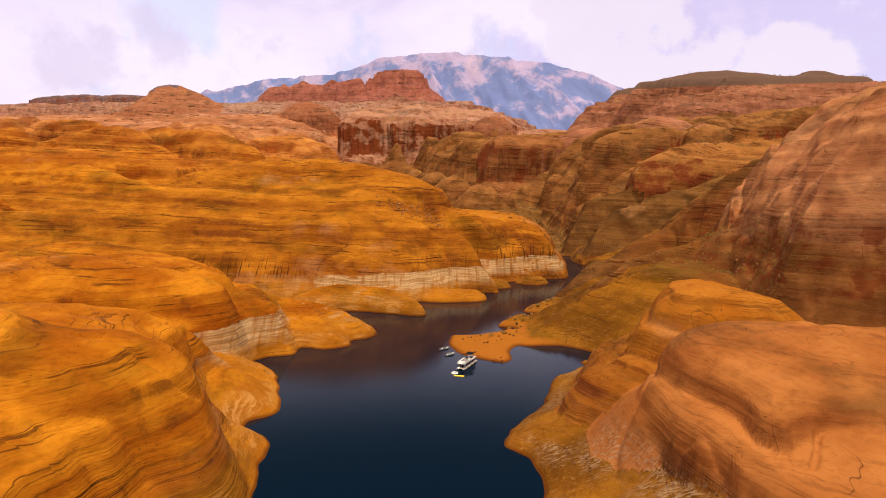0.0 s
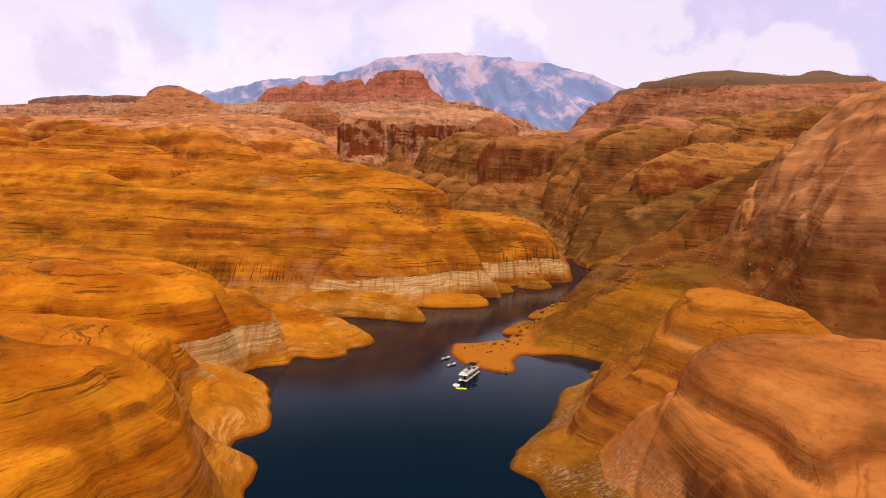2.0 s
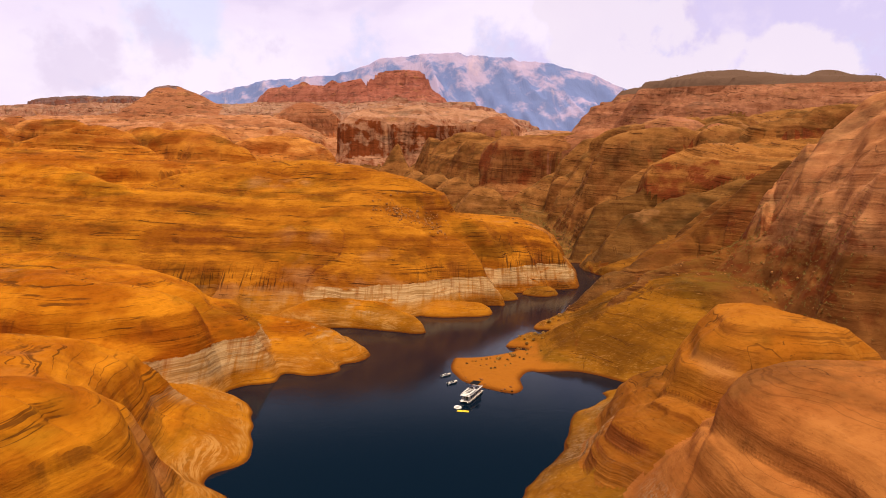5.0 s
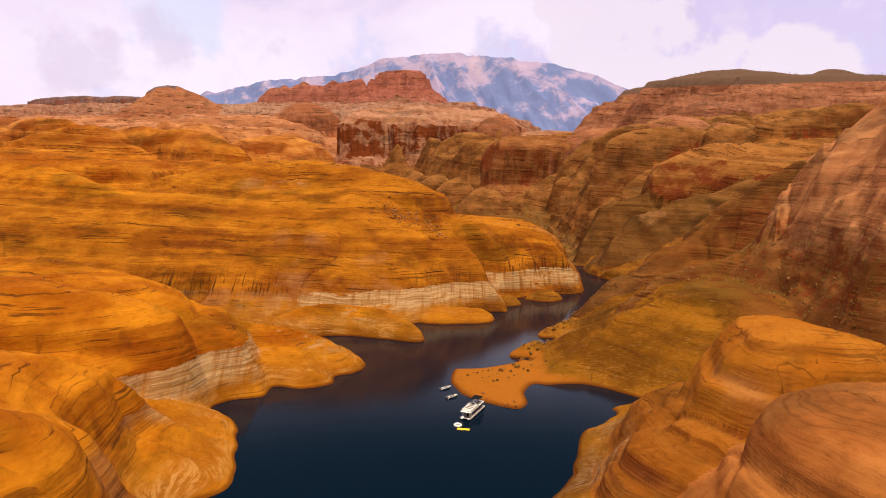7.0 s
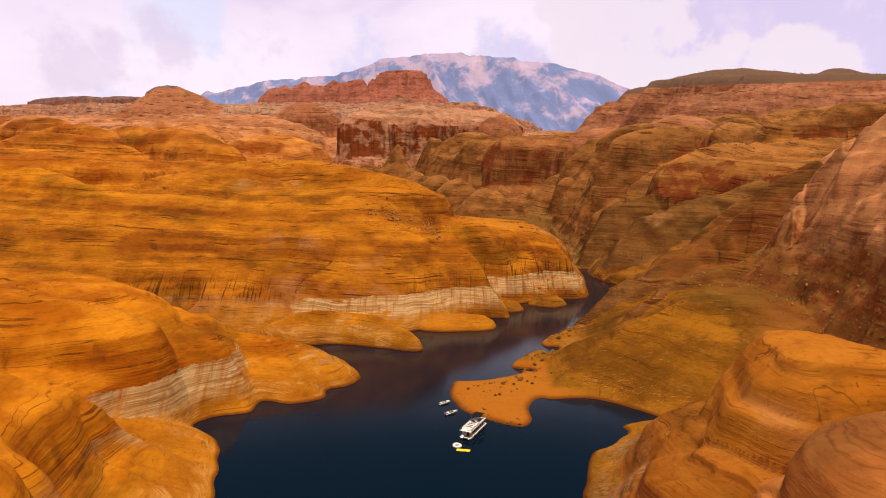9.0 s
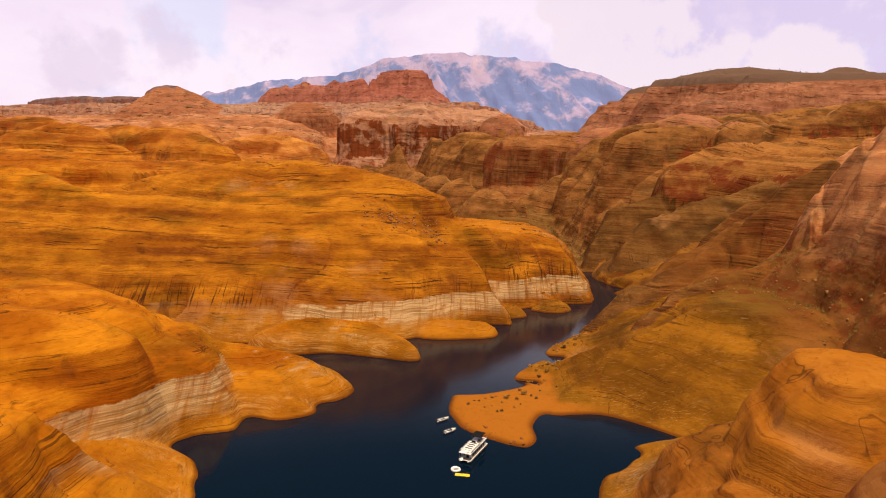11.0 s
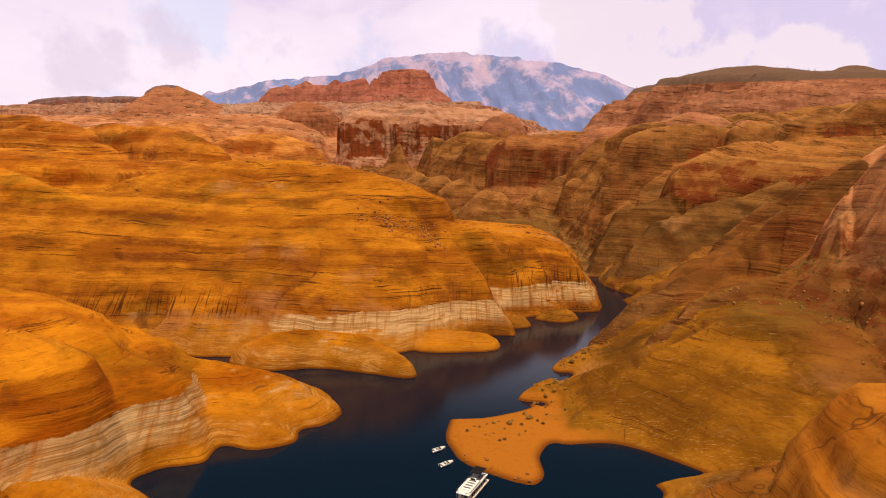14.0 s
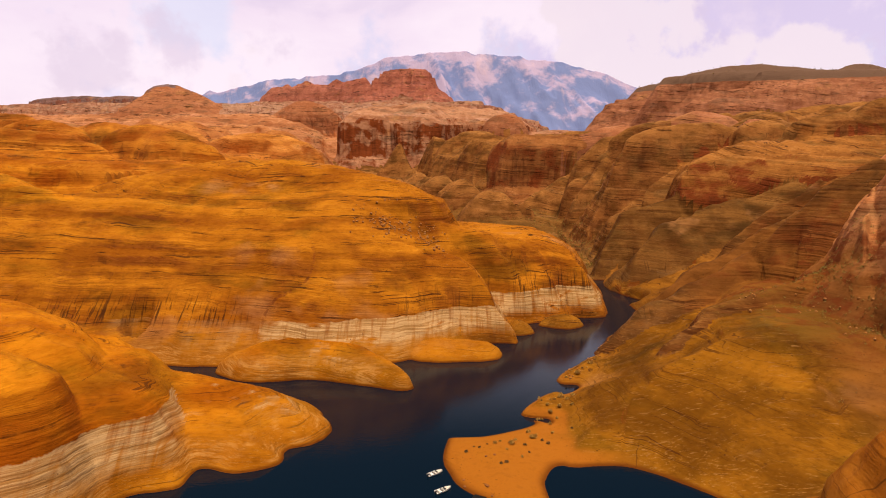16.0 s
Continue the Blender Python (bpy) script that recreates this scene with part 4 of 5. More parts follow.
LABELS = {
    "near_west_dome": "golden orange slickrock dome with a rust cliff above the lake",
    "west_terrace": "terraced golden sandstone shore with a rust ledge",
    "headland_tongue": "low golden sandstone tongue reaching into the lake",
    "west_headland": "orange sandstone headland with a bleached white cliff foot",
    "small_island": "smooth golden sandstone islet with an undercut shore",
    "low_island": "flat yellow sandstone ledge at the foot of the cliff",
    "cove_rock": "small yellow sandstone rock in a cliff cove",
    "great_dome": "great amber sandstone dome with a white waterline band and dark streaks",
    "west_tableland": "rolling orange slickrock tableland with scattered scrub",
    "slickrock_ridge": "rounded orange slickrock ridge on the tableland",
    "alcove_ledge": "red alcove cliff under an orange sandstone ledge",
    "beehive_butte": "rounded beehive butte of pale orange sandstone",
    "north_bench": "pale pink sandstone bench above red streaked cliffs",
    "pink_scarp": "banded pink and cream scarp below the mesas",
    "red_mesa": "craggy dark red mesa before the mountain",
    "far_mesa": "flat-topped violet mesa on the horizon",
    "sand_spit": "flat orange sand spit with scattered bushes and stones",
    "shore_ledge": "low brushy ledge of orange rock at the waterline",
    "east_slope": "smooth brown-gold sandstone slope with pale scratches",
    "east_spur": "layered rust sandstone spur running down to the water",
    "east_point": "low brown sandstone apron of the near east shore",
    "striped_skirt": "rounded rust-striped sandstone skirt below the golden dome",
    "yellow_dome": "two-tiered golden sandstone dome with a dark cave",
    "near_east_dome": "broad rose-orange slickrock dome split by a deep crack",
    "east_mountain": "towering rose sandstone mountainside with red fractured faces",
    "east_prow": "steep sandstone prow split by a red cleft",
    "east_apron": "smooth brown sandstone apron rising from the channel",
    "slab_spur": "rounded brown sandstone spur beside the slot canyon",
    "red_slab": "red-faced sandstone cliff with layered ledges",
    "east_tableland": "layered orange sandstone upland cut by ravines",
    "canyon_floor": "narrow dry canyon floor with green brush",
    "alcove_cliff": "dark red streaked alcove cliff in the hills",
    "centre_hills": "jumbled orange sandstone hills with a red alcove cliff",
    "flat_butte": "broad terraced butte of banded red sandstone",
    "butte_cap": "dark grey-brown shale cap of the terraced butte",
    "lake_bed": "sunken rock bed of the lake",
}
face_form = WHICH[:-1, :-1].ravel()
sunk = ZZ[:-1, :-1].ravel() < -4
names = [f["name"] for f in FORMS]
order = sorted(set(names), key=names.index)
face_name = np.array([order.index(n) for n in names] + [len(order)])[face_form]
face_name[sunk] = len(order)
for k, name in enumerate(order + ["lake_bed"]):
    chosen = FACES[face_name == k]
    if not len(chosen):
        continue
    used, again = np.unique(chosen, return_inverse=True)
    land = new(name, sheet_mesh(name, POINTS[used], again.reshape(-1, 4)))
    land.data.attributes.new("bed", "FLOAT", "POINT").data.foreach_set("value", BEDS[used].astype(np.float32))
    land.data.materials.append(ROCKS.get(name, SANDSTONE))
    tagged(land, LABELS[name], "rock formation" if name != "lake_bed" else "lake bed", kind="structure")

water = new("water", sheet_mesh("water", np.array([(-900, -400, 0), (900, -400, 0), (900, 1000, 0), (-900, 1000, 0)], float), np.array([[0, 1, 2, 3]])))
water.data.materials.append(WATER)
tagged(water, "still dark blue-green lake water between sandstone banks", "water", kind="structure")
# ---------------------------------------------------------------- the far mountain


def mountain_height(x, y):
    line = [(-2300, 4560, 600), (-1666, 4520, 715), (-1236, 4500, 790), (-666, 4500, 848), (-421, 4500, 950), (-57, 4500, 985), (308, 4500, 950), (672, 4500, 915), (998, 4500, 850), (1278, 4520, 740), (1700, 4560, 560)]
    d, top = line_distance(x, y, line)
    ridges = np.clip(np.abs(fbm(x / 300 + y / 900, y / 900, 301, 4)), 0, 1)
    z = top - d * (0.86 + 0.34 * ridges) - 14 * ridges + 9 * fbm(x / 90, y / 90, 305, 4)
    return np.maximum(z, 120)


mu, mv = np.meshgrid(np.linspace(-2200, 2000, 420), np.linspace(3700, 4780, 190))
mid_ = np.arange(mu.size).reshape(mu.shape)
mfaces = np.stack([mid_[:-1, :-1], mid_[:-1, 1:], mid_[1:, 1:], mid_[1:, :-1]], -1).reshape(-1, 4)
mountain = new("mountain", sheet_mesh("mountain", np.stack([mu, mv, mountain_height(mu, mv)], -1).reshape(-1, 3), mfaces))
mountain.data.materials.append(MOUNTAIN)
tagged(mountain, "broad blue-grey mountain in haze behind red mesas", "mountain", kind="structure")

# ---------------------------------------------------------------- things
def part(name, bm, material, parent, label=""):
    me = bpy.data.meshes.new(name)
    bm.to_mesh(me)
    bm.free()
    me.materials.append(material)
    ob = new(name, me)
    ob.parent = parent
    if label:
        tagged(ob, label)
    return ob


def box(bm, x0, x1, y0, y1, z0, z1, bevel=0.0):
    m = Matrix.LocRotScale(((x0 + x1) / 2, (y0 + y1) / 2, (z0 + z1) / 2), None, (x1 - x0, y1 - y0, z1 - z0))
    made = bmesh.ops.create_cube(bm, size=1.0, matrix=m)
    if bevel:
        edges = list({e for v in made["verts"] for e in v.link_edges})
        bmesh.ops.bevel(bm, geom=edges, offset=bevel, segments=2, affect="EDGES", profile=0.6)
    return bm


def rod(bm, a, b, r, sides=8):
    a, b = Vector(a), Vector(b)
    m = Matrix.Translation((a + b) / 2) @ (b - a).to_track_quat("Z", "Y").to_matrix().to_4x4()
    bmesh.ops.create_cone(bm, cap_ends=True, segments=sides, radius1=r, radius2=r, depth=(b - a).length, matrix=m)
    return bm


def loft(bm, rings, close=True):
    """Skin a row of equal rings of points."""
    rows = [[bm.verts.new(p) for p in r] for r in rings]
    for a, b in zip(rows[:-1], rows[1:]):
        n = len(a)
        for k in range(n if close else n - 1):
            bm.faces.new((a[k], a[(k + 1) % n], b[(k + 1) % n], b[k]))
    return rows


def thing(name, label, category, m, group=""):
    ob = new(name)
    ob.matrix_world = m
    ob.empty_display_size = 0.5
    return tagged(ob, label, category, group)


WHITE_GEL = plain("white_gelcoat", (0.80, 0.78, 0.76), 0.28, vary=0.05, size=1.5)
CREAM = plain("cream_deck", (0.62, 0.56, 0.50), 0.6, vary=0.12, size=2.0)
DARK_GLASS = plain("dark_glass", (0.02, 0.022, 0.028), 0.08, vary=0.05)
BLACK_CANVAS = plain("black_canvas", (0.012, 0.012, 0.014), 0.85, vary=0.3, size=2.0)
STEEL = plain("brushed_steel", (0.55, 0.55, 0.56), 0.3, 1.0, 0.1)
GREY_TRIM = plain("grey_trim", (0.22, 0.20, 0.20), 0.5)
RED_TRIM = plain("maroon_stripe", (0.20, 0.03, 0.03), 0.4)
YELLOW_FOAM = plain("yellow_foam", (0.85, 0.55, 0.02), 0.6, vary=0.1, size=1.0)
BLACK_CANVAS.node_tree.nodes["Principled BSDF"].inputs["Specular IOR Level"].default_value = 0.05
BLACK_PLASTIC = plain("black_plastic", (0.02, 0.02, 0.022), 0.4)


def houseboat(m):
    """A long two-decked lake houseboat: bow at -x, canopy and stern at +x."""
    boat = thing("houseboat", "white two-deck houseboat with a black canopy moored at the sand spit", "houseboat", m)
    for side in (-1, 1):
        bm = bmesh.new()
        rings = []
        for k in range(13):
            x = -9.0 + 17.6 * k / 12
            taper = min(1.0, 0.25 + (x + 9.0) / 2.2)
            lift = 0.5 * max(0, 1 - (x + 9.0) / 2.5)
            r = 0.62 * taper
            rings.append([(x, side * 1.55 + r * math.cos(a), 0.12 + lift + 0.55 * math.sin(a) * taper) for a in np.linspace(0, 2 * math.pi, 12, endpoint=False)])
        rows = loft(bm, rings)
        bm.faces.new(rows[0])
        bm.faces.new(rows[-1][::-1])
        bmesh.ops.recalc_face_normals(bm, faces=bm.faces)
        part("pontoon", bm, WHITE_GEL, boat)
    part("main_deck", box(bmesh.new(), -8.4, 8.6, -2.35, 2.35, 0.62, 0.86, 0.06), CREAM, boat)
    cabin = part("cabin", box(bmesh.new(), -6.2, 6.4, -2.05, 2.05, 0.86, 3.15, 0.12), WHITE_GEL, boat)
    for side in (-1, 1):
        for x0, x1 in ((-5.6, -4.5), (-3.9, -2.6), (-1.9, -0.7), (0.1, 1.2), (2.0, 3.2), (4.2, 5.4)):
            y = side * 2.055
            part("window", box(bmesh.new(), x0, x1, min(y, y + side * 0.03), max(y, y + side * 0.03), 1.65, 2.55, 0.01), DARK_GLASS, cabin)
        part("side_stripe", box(bmesh.new(), -6.0, 6.2, min(side * 2.055, side * 2.075), max(side * 2.055, side * 2.075), 1.22, 1.36), RED_TRIM, cabin)
    part("front_door", box(bmesh.new(), -6.24, -6.205, -0.9, 0.2, 0.9, 2.8, 0.01), DARK_GLASS, cabin, "dark glass sliding door")
    part("front_window", box(bmesh.new(), -6.24, -6.205, 0.6, 1.7, 1.6, 2.6, 0.01), DARK_GLASS, cabin)
    part("roof_deck", box(bmesh.new(), -8.2, 7.6, -2.3, 2.3, 3.15, 3.33, 0.06), WHITE_GEL, boat, "white flat roof deck")
    for x in np.linspace(-8.0, 7.4, 9):
        for side in (-1, 1):
            part("rail_post", rod(bmesh.new(), (x, side * 2.2, 3.33), (x, side * 2.2, 4.25), 0.025, 6), STEEL, boat)
    for side in (-1, 1):
        for z in (3.75, 4.25):
            part("rail", rod(bmesh.new(), (-8.0, side * 2.2, z), (7.4, side * 2.2, z), 0.022, 6), STEEL, boat)
        part("roof_coaming", box(bmesh.new(), -7.0, 1.2, min(side * 1.9, side * 2.12), max(side * 1.9, side * 2.12), 3.33, 3.95, 0.05), WHITE_GEL, boat)
    for z in (3.75, 4.25):
        part("rail", rod(bmesh.new(), (-8.0, -2.2, z), (-8.0, 2.2, z), 0.022, 6), STEEL, boat)
    for x, side in ((-7.8, -1), (-7.8, 1), (7.2, -1), (7.2, 1)):
        part("deck_post", rod(bmesh.new(), (x, side * 2.05, 0.86), (x, side * 2.05, 3.15), 0.05), WHITE_GEL, boat)
    canopy = part("canopy", box(bmesh.new(), 1.9, 6.9, -1.95, 1.95, 5.52, 5.66, 0.06), BLACK_CANVAS, boat, "black canvas sun canopy")
    for x in (2.1, 6.7):
        for y in (-1.8, 1.8):
            part("canopy_pole", rod(bmesh.new(), (x, y, 3.33), (x, y, 5.52), 0.035), STEEL, canopy)
    helm = part("helm_station", box(bmesh.new(), 0.2, 1.3, -0.8, 0.8, 3.33, 4.35, 0.10), WHITE_GEL, boat)
    part("windscreen", box(bmesh.new(), 0.12, 0.18, -0.75, 0.75, 4.1, 4.75, 0.01), DARK_GLASS, helm)
    for x in (-5.6, -4.0, -2.4, -0.9):
        seat = part("sun_bench", box(bmesh.new(), x, x + 0.95, -1.25, 1.25, 3.33, 3.72, 0.06), WHITE_GEL, boat)
        part("bench_back", box(bmesh.new(), x + 0.8, x + 0.98, -1.25, 1.25, 3.72, 4.15, 0.05), GREY_TRIM, seat)
    bm = bmesh.new()
    rings = []
    for k in range(15):
        t = k / 14
        x, y = -5.9 - 2.9 * t, 1.15 + 0.15 * math.sin(5 * t)
        z = 0.75 + 3.4 * (1 - t) ** 1.4
        rings.append([(x, y - 0.45, z + 0.30), (x, y - 0.38, z), (x, y + 0.38, z), (x, y + 0.45, z + 0.30), (x, y + 0.50, z + 0.28), (x, y + 0.42, z - 0.06), (x, y - 0.42, z - 0.06), (x, y - 0.50, z + 0.28)])
    loft(bm, rings)
    bmesh.ops.recalc_face_normals(bm, faces=bm.faces)
    part("water_slide", bm, WHITE_GEL, boat, "white curved water slide")
    part("roof_box", box(bmesh.new(), 3.4, 5.2, -1.5, -0.4, 3.33, 3.9, 0.08), GREY_TRIM, boat)
    part("air_conditioner", box(bmesh.new(), -7.6, -6.6, -1.6, -0.5, 3.33, 3.85, 0.1), WHITE_GEL, boat)
    for side in (-1, 1):
        part("outboard_motor", box(bmesh.new(), 8.6, 9.2, side * 0.9 - 0.25, side * 0.9 + 0.25, 0.1, 1.35, 0.1), BLACK_PLASTIC, boat)
        for x in (-4.5, 0.0, 4.5):
            bm = bmesh.new()
            bmesh.ops.create_uvsphere(bm, u_segments=10, v_segments=7, radius=0.22, matrix=Matrix.LocRotScale((x, side * 2.5, 0.55), None, (1, 1, 1.7)))
            part("fender", bm, BLACK_PLASTIC, boat)
    return boat


def runabout(m, label):
    """A small open motorboat, bow at +x."""
    boat = thing("motorboat", label, "motorboat", m, "motorboats at the spit")
    bm = bmesh.new()
    outer = []
    for k in range(12):
        t = k / 11
        x = -2.9 + 5.8 * t
        half = 1.10 * (1 - max(0, (t - 0.45) / 0.55) ** 2.2) + 0.03
        top = 0.62 + 0.30 * t * t
        keel = -0.28 + 0.42 * max(0, (t - 0.6) / 0.4) ** 2
        outer.append([(x, -half, top), (x, -half * 0.93, 0.20), (x, 0, keel), (x, half * 0.93, 0.20), (x, half, top), (x, half - 0.16, top), (x, half - 0.20, 0.24), (x, 0, 0.18), (x, -half + 0.20 if half > 0.2 else 0, 0.24), (x, -half + 0.16 if half > 0.16 else 0, top)])
    rows = loft(bm, outer)
    bm.faces.new(rows[0][:])
    bmesh.ops.recalc_face_normals(bm, faces=bm.faces)
    part("hull", bm, WHITE_GEL, boat)
    bm = bmesh.new()
    deck = []
    for k in range(7):
        t = 0.58 + 0.42 * k / 6
        x = -2.9 + 5.8 * t
        half = 1.10 * (1 - max(0, (t - 0.45) / 0.55) ** 2.2) + 0.02
        top = 0.63 + 0.30 * t * t
        deck.append([(x, -half, top), (x, 0, top + 0.10 * (1 - t) + 0.03), (x, half, top)])
    loft(bm, deck, close=False)
    part("foredeck", bm, CREAM, boat)
    part("windshield", box(bmesh.new(), 0.30, 0.36, -0.85, 0.85, 0.74, 1.18, 0.01), DARK_GLASS, boat)
    for x, y in ((-0.5, -0.5), (-0.5, 0.5)):
        seat = part("seat", box(bmesh.new(), x - 0.3, x + 0.3, y - 0.3, y + 0.3, 0.22, 0.55, 0.05), GREY_TRIM, boat)
        part("seat_back", box(bmesh.new(), x - 0.34, x - 0.22, y - 0.3, y + 0.3, 0.55, 1.0, 0.04), GREY_TRIM, seat)
    part("stern_bench", box(bmesh.new(), -2.5, -1.9, -0.85, 0.85, 0.22, 0.6, 0.06), GREY_TRIM, boat)
    motor = part("outboard_motor", box(bmesh.new(), -3.35, -2.92, -0.24, 0.24, 0.35, 1.1, 0.1), BLACK_PLASTIC, boat)
    part("leg", box(bmesh.new(), -3.22, -3.05, -0.08, 0.08, -0.5, 0.35, 0.02), BLACK_PLASTIC, motor)
    return boat


houseboat(pose(12.6, 312.6, 0, 0, 0, 64.5))
runabout(pose(1.0, 343.4, 0, 0, 0, 36), "small white motorboat with a dark interior beside the spit")
runabout(pose(4.0, 331.9, 0, 0, 0, 38), "small white motorboat nosed onto the sand spit")

float_ring = thing("inflatable_float", "round white inflatable lake float with a dark seat", "float", pose(5.9, 299.4, 0, 0, 0, 20))
bm = bmesh.new()
rings = []
for k in range(28):
    a = 2 * math.pi * k / 28
    r = 0.42 * (1.25 if 0.9 < a < 2.6 else 1.0)
    rings.append([((1.35 + r * math.cos(b)) * math.cos(a), (1.35 + r * math.cos(b)) * math.sin(a), 0.22 + r * math.sin(b)) for b in np.linspace(0, 2 * math.pi, 10, endpoint=False)])
loft(bm, rings + [rings[0]])
bmesh.ops.remove_doubles(bm, verts=bm.verts, dist=0.001)
bmesh.ops.recalc_face_normals(bm, faces=bm.faces)
part("tube", bm, WHITE_GEL, float_ring)
part("mesh_seat", box(bmesh.new(), -0.95, 0.95, -0.95, 0.95, 0.06, 0.12, 0.03), GREY_TRIM, float_ring, "dark mesh seat")

mat_thing = thing("floating_mat", "bright yellow foam mat floating on the lake", "floating mat", pose(8.1, 295.7, 0.02, 0, 0, -9))
bm = bmesh.new()
rings = []
for k in range(16):
    x = -2.55 + 5.1 * k / 15
    wave = 0.03 * math.sin(2.2 * x)
    rings.append([(x, -0.9, 0.02 + wave), (x, 0.9, 0.02 + wave), (x, 0.92, 0.06 + wave), (x, 0.9, 0.10 + wave), (x, -0.9, 0.10 + wave), (x, -0.92, 0.06 + wave)])
rows = loft(bm, rings)
bm.faces.new(rows[0])
bm.faces.new(rows[-1][::-1])
bmesh.ops.recalc_face_normals(bm, faces=bm.faces)
part("pad", bm, YELLOW_FOAM, mat_thing)
for x in (-1.3, 0.0, 1.3):
    part("seam", box(bmesh.new(), x - 0.03, x + 0.03, -0.86, 0.86, 0.09, 0.135), GREY_TRIM, mat_thing)


# ---------------------------------------------------------------- plants and stones
def leaf_material(name, dark, light):
    m = Nodes(name)
    where = m.node("ShaderNodeNewGeometry")
    tint = m.noise(where.outputs["Position"], 1.7, 3.0)
    color = m.mix(m.ramp(tint, 0.35, 0.65), dark, light)
    color = m.mix(m.math("MULTIPLY", where.outputs["Random Per Island"], 0.6), color, tuple(c * 1.5 for c in light))
    m.put(m.bsdf, "Base Color", color)
    m.put(m.bsdf, "Roughness", 0.8)
    return m.mat


SCRUB_GREEN = leaf_material("scrub_leaves", (0.095, 0.070, 0.010), (0.200, 0.140, 0.020))
SPIT_GREEN = leaf_material("spit_leaves", (0.230, 0.120, 0.018), (0.400, 0.220, 0.040))
SCRUB_BROWN = leaf_material("dry_scrub", (0.070, 0.034, 0.008), (0.150, 0.080, 0.018))
TWIG = plain("twig", (0.07, 0.045, 0.025), 0.9)


def tuft_points(rng, leaves, spread, tall):
    """Four corners for each leaf of one clump, round its foot."""
    u = rng.normal(size=(leaves, 3))
    u /= np.linalg.norm(u, axis=1, keepdims=True)
    r = spread * rng.uniform(0.35, 1.0, (leaves, 1))
    c = u * r
    c[:, 2] = np.abs(c[:, 2]) / spread * tall + 0.08 * tall
    a, b = rng.normal(size=(leaves, 3)), rng.normal(size=(leaves, 3))
    a /= np.linalg.norm(a, axis=1, keepdims=True)
    b -= a * (a * b).sum(1, keepdims=True)
    b /= np.linalg.norm(b, axis=1, keepdims=True)
    s = spread * rng.uniform(0.16, 0.30, (leaves, 1))
    return np.stack([c - a * s, c - b * s * 0.5, c + a * s, c + b * s * 0.5], 1)


def clumps_mesh(name, places, sizes, leaves, seed):
    rng = np.random.default_rng(seed)
    quads = []
    for (x, y, z), size in zip(places, sizes):
        q = tuft_points(rng, leaves, size * 0.5, size * rng.uniform(0.5, 0.9))
        quads.append(q + np.array((x, y, z)))
    p = np.concatenate(quads).reshape(-1, 3)
    return sheet_mesh(name, p, np.arange(len(p)).reshape(-1, 4), smooth=False)


def ground_at(x, y):
    z, _ = terrain(np.array(x, float), np.array(y, float))
    return z


def bush(label, size, leaves, material, seed):
    ob = thing("bush", label, "bush", Matrix())
    rng = random.Random(seed)
    bm = bmesh.new()
    for k in range(7):
        a = rng.uniform(0, 6.283)
        tip = (size * 0.36 * math.cos(a), size * 0.36 * math.sin(a), size * rng.uniform(0.35, 0.65))
        rod(bm, (0.04 * math.cos(a), 0.04 * math.sin(a), -0.15), tip, 0.03, 4)
    part("stems", bm, TWIG, ob)
    me = clumps_mesh("foliage", [(0, 0, 0.1)] + [(size * 0.3 * math.cos(k), size * 0.3 * math.sin(k), size * 0.12) for k in range(5)], [size] + [size * 0.7] * 5, leaves, seed)
    me.materials.append(material)
    leaf = new("foliage", me)
    leaf.parent = ob
    return ob


BUSHES = [bush("low olive-green desert bush on the sand", 2.0, 60, SPIT_GREEN, 1), bush("dry brown desert bush on the sand", 1.7, 50, SCRUB_BROWN, 2),
          bush("tall olive-green tamarisk bush on the shore", 3.4, 90, SPIT_GREEN, 3)]
SPIT_BUSHES = [(15, 360, 1), (17, 359, 1), (23, 363, 0), (25, 365, 0), (29, 362, 2), (34, 361, 1), (37, 374, 2), (41, 365, 1), (43, 363, 1), (53, 397, 2), (55, 405, 2),
               (57, 400, 2), (51, 390, 0), (48, 398, 0), (46, 402, 1), (54, 374, 1), (26, 347, 1), (32, 352, 0), (24, 346, 1), (47, 384, 0), (50, 402, 0), (58, 395, 0),
               (68, 446, 0), (74, 450, 1), (80, 458, 2), (86, 470, 0), (84, 464, 1), (44, 392, 2), (49, 395, 2), (52, 403, 0), (46, 408, 0), (60, 404, 2), (56, 410, 0), (20, 362, 1), (31, 366, 0), (38, 368, 2), (35, 356, 1), (46, 372, 0), (12, 356, 1), (27, 357, 0), (64, 440, 0), (70, 443, 2), (77, 452, 0)]
levels = ground_at([b[0] for b in SPIT_BUSHES], [b[1] for b in SPIT_BUSHES])
for k, ((x, y, kind), z) in enumerate(zip(SPIT_BUSHES, levels)):
    s = 0.5 + 0.4 * ((k * 37) % 11) / 10
    ob = copy_thing(BUSHES[kind], pose(x, y, z - 0.1, 0, 0, (k * 67) % 360))
    ob.scale = (s, s, s)
    tagged(ob, group="bushes on the sand spit")
for ob in BUSHES:
    for child in list(ob.children):
        bpy.data.objects.remove(child)
    bpy.data.objects.remove(ob)

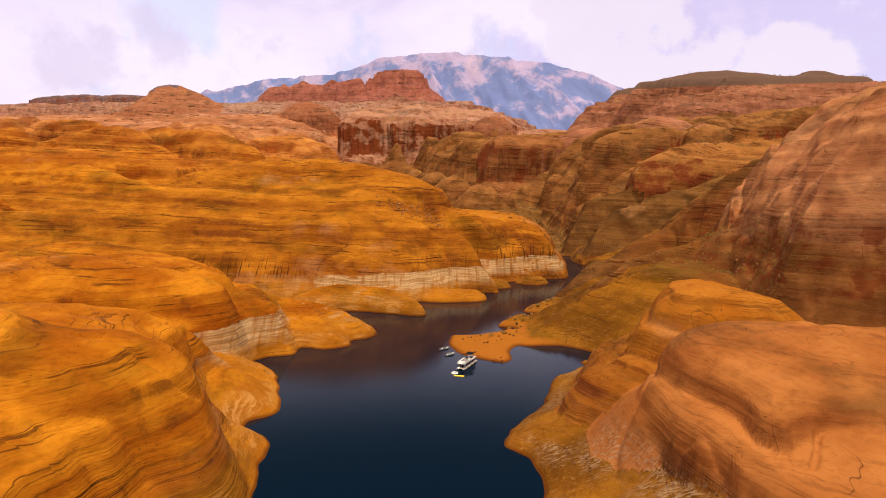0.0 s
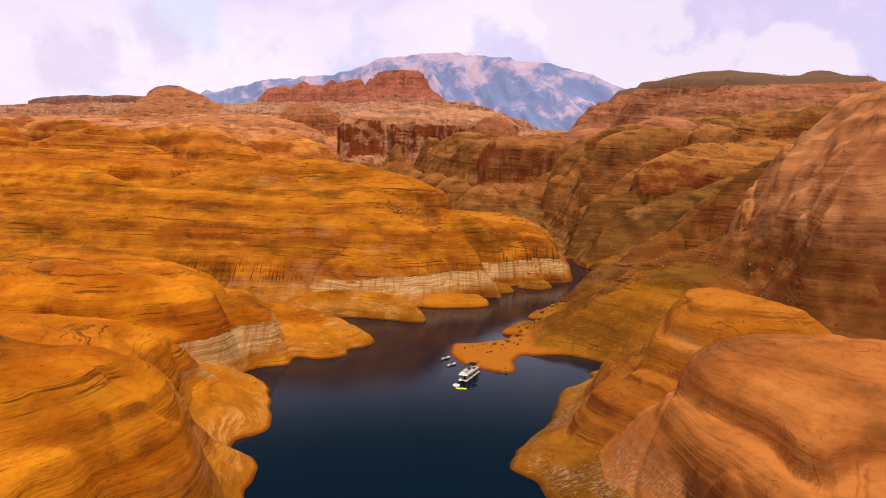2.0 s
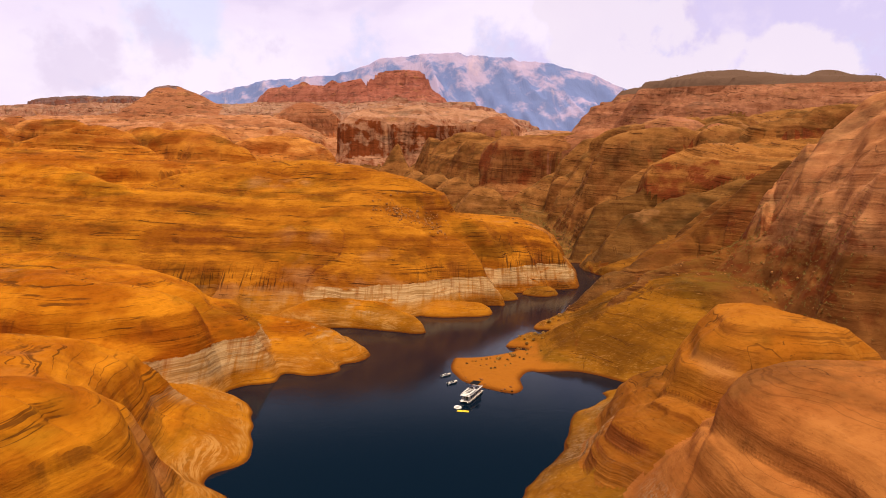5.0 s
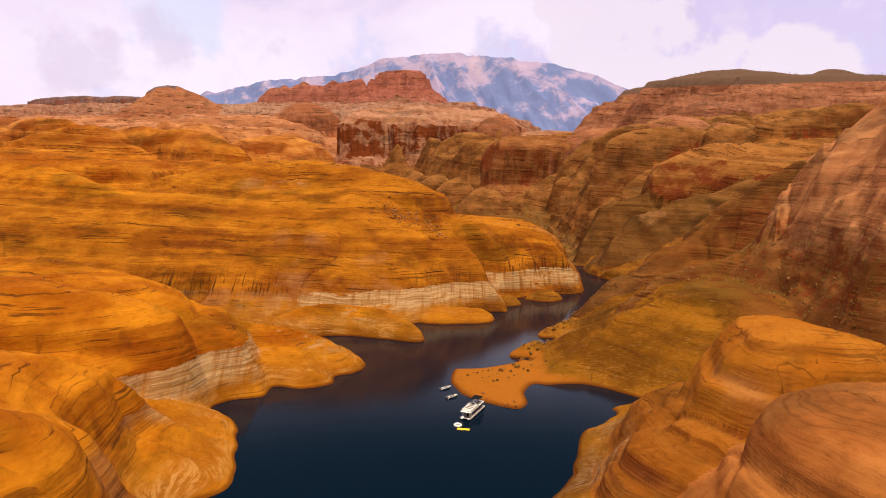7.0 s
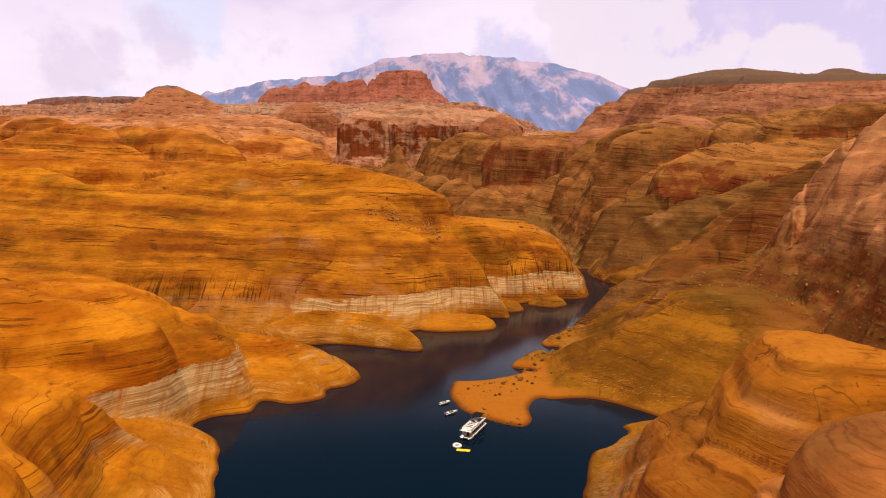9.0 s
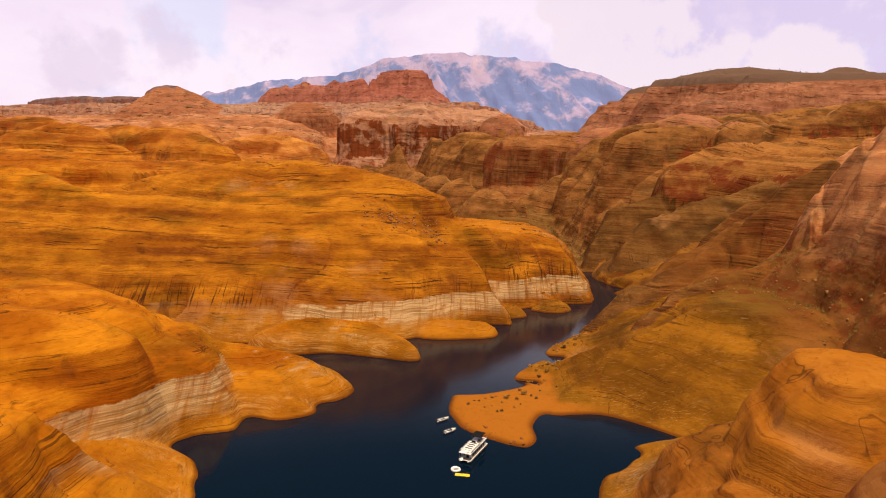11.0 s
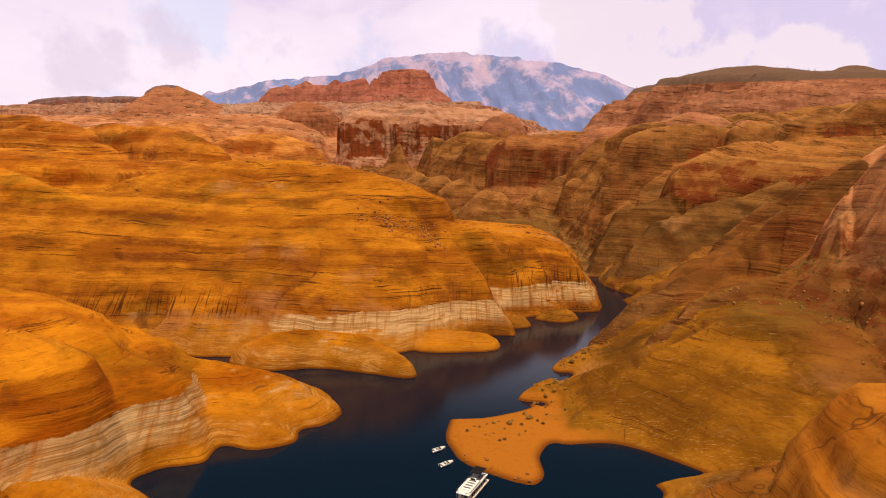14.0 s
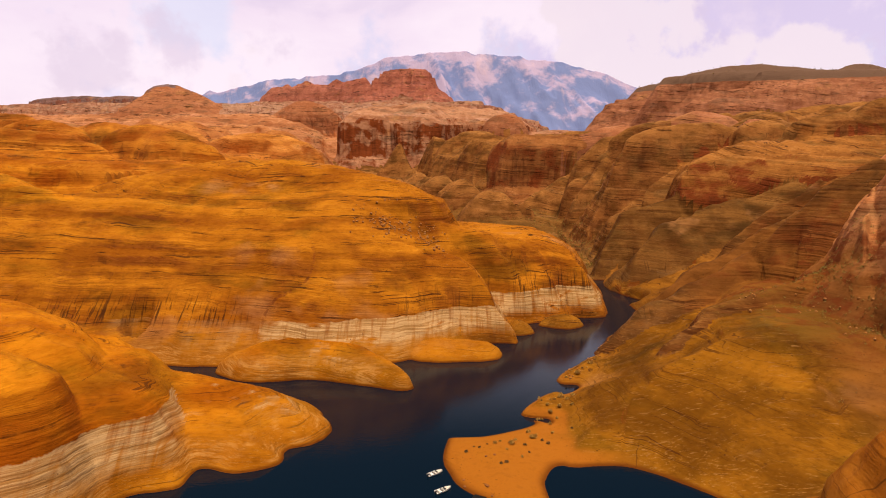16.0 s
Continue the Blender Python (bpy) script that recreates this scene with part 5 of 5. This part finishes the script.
BOULDER = plain("boulder_rock", (0.22, 0.075, 0.016), 0.95, vary=0.35, size=2.0)
RUBBLE_ROCK = plain("rubble_rock", (0.32, 0.135, 0.034), 0.95, vary=0.4, size=2.0)
bm = bmesh.new()
bmesh.ops.create_icosphere(bm, subdivisions=2, radius=0.5)
for v in bm.verts:
    v.co *= 1 + 0.35 * noise.noise(v.co * 2.3)
    v.co.z *= 0.7
stone_mesh = bpy.data.meshes.new("stone")
bm.to_mesh(stone_mesh)
bm.free()
stone_mesh.materials.append(BOULDER)
STONES = [(19.7, 327.3), (21.2, 323.7), (17.9, 332.9), (27.2, 320.6), (28.6, 320.9), (31.6, 322.3), (31.9, 319.0), (35.6, 321.1), (10.7, 337.3), (11.0, 333.8), (22.2, 352.8), (19.0, 351.7), (18.4, 332.1)]
for k, ((x, y), z) in enumerate(zip(STONES, ground_at([p[0] for p in STONES], [p[1] for p in STONES]))):
    ob = new("stone", stone_mesh)
    s = 0.7 + 0.5 * ((k * 29) % 7) / 6
    ob.matrix_world = pose(x, y, z + 0.1 * s, 0, 0, k * 71) @ Matrix.Diagonal((1.3 * s, s, s, 1))
    tagged(ob, "dark rust-brown stone lying on the sand spit", "stone", "stones on the sand spit")


def scatter(count, seed, pick):
    """Places (x, y) from pick(rng), with the ground's height, where it is dry."""
    rng = np.random.default_rng(seed)
    xy = np.array([pick(rng) for _ in range(count)])
    z = ground_at(xy[:, 0], xy[:, 1])
    keep = z > 1.0
    return np.column_stack([xy, z])[keep], rng


def along(line, width):
    def pick(rng):
        k = rng.integers(0, len(line) - 1)
        t = rng.uniform()
        a, b = np.array(line[k]), np.array(line[k + 1])
        return a + t * (b - a) + rng.normal(size=2) * width
    return pick


def inside(x0, x1, y0, y1):
    return lambda rng: (rng.uniform(x0, x1), rng.uniform(y0, y1))


SCRUB = [
    ("valley_brush", "low green brush along a dry valley floor", SCRUB_GREEN, 1500, along([(160, 300), (190, 340), (202, 400), (200, 460), (190, 480)], 10), (0.9, 2.8), 16, 501),
    ("canyon_brush", "green brush crowding a narrow canyon floor", SCRUB_GREEN, 800, along([(146, 790), (158, 900), (165, 1010), (110, 1120), (50, 1240), (10, 1330)], 14), (2.0, 5.0), 14, 503),
    ("terrace_scrub", "scattered scrub on the sandstone terraces", SCRUB_BROWN, 140, inside(-330, 60, 560, 680), (0.6, 1.5), 12, 505),
    ("rubble_scrub", "dark scrub among rubble on the great dome", SCRUB_BROWN, 90, along([(-50, 572), (-10, 580)], 9), (0.6, 1.4), 12, 507),
    ("tableland_scrub", "scattered scrub over the slickrock tableland", SCRUB_GREEN, 900, inside(-760, -40, 640, 1300), (1.3, 3.6), 12, 509),
    ("hillside_scrub", "sparse scrub on the eastern hills", SCRUB_GREEN, 420, inside(120, 620, 700, 1500), (1.2, 3.0), 12, 511),
    ("butte_scrub", "dark scrub dotting the butte's slopes", SCRUB_GREEN, 500, inside(480, 1300, 1500, 1950), (4.0, 9.0), 12, 513),
    ("slope_scrub", "sparse dry scrub on the eastern slope", SCRUB_BROWN, 160, along([(150, 350), (125, 450), (180, 500), (230, 560)], 16), (0.7, 1.8), 12, 515),
]
for name, label, material, count, pick, (small, large), leaves, seed in SCRUB:
    places, rng = scatter(count, seed, pick)
    me = clumps_mesh(name, places - np.array((0, 0, 0.1)), rng.uniform(small, large, len(places)), leaves, seed)
    me.materials.append(material)
    tagged(new(name, me), label, "scrub", kind="stuff")


def rubble(name, label, count, pick, small, large, seed):
    places, rng = scatter(count, seed, pick)
    base = np.array([v.co for v in stone_small.vertices])
    tris = np.array([p.vertices[:] for p in stone_small.polygons])
    pts, faces = [], []
    for k, p in enumerate(places):
        s = rng.uniform(small, large) * rng.uniform(0.5, 1.0)
        a = rng.uniform(0, 6.283)
        turn = np.array(((math.cos(a), -math.sin(a), 0), (math.sin(a), math.cos(a), 0), (0, 0, 1)))
        pts.append((base * rng.uniform(0.7, 1.3, 3)) @ turn.T * s + p + np.array((0, 0, 0.1 * s)))
        faces.append(tris + k * len(base))
    me = bpy.data.meshes.new(name)
    me.from_pydata(np.concatenate(pts).tolist(), [], np.concatenate(faces).tolist())
    me.materials.append(RUBBLE_ROCK)
    tagged(new(name, me), label, "rubble", kind="stuff")


bm = bmesh.new()
bmesh.ops.create_icosphere(bm, subdivisions=1, radius=0.5)
for v in bm.verts:
    v.co *= 1 + 0.4 * noise.noise(v.co * 3.1)
stone_small = bpy.data.meshes.new("small_stone")
bm.to_mesh(stone_small)
bm.free()
rubble("valley_rubble", "broken sandstone rubble in the valley", 90, along([(150, 315), (184, 350), (190, 400), (186, 440), (150, 450)], 7), 0.6, 2.2, 601)
rubble("dome_rubble", "broken sandstone rubble on the great dome", 260, along([(-52, 552), (-4, 566)], 9), 0.7, 2.4, 603)
rubble("shore_rubble", "fallen sandstone blocks near the eastern shore", 160, along([(60, 440), (92, 500), (140, 580)], 5), 0.6, 1.8, 605)
bpy.data.meshes.remove(stone_small)
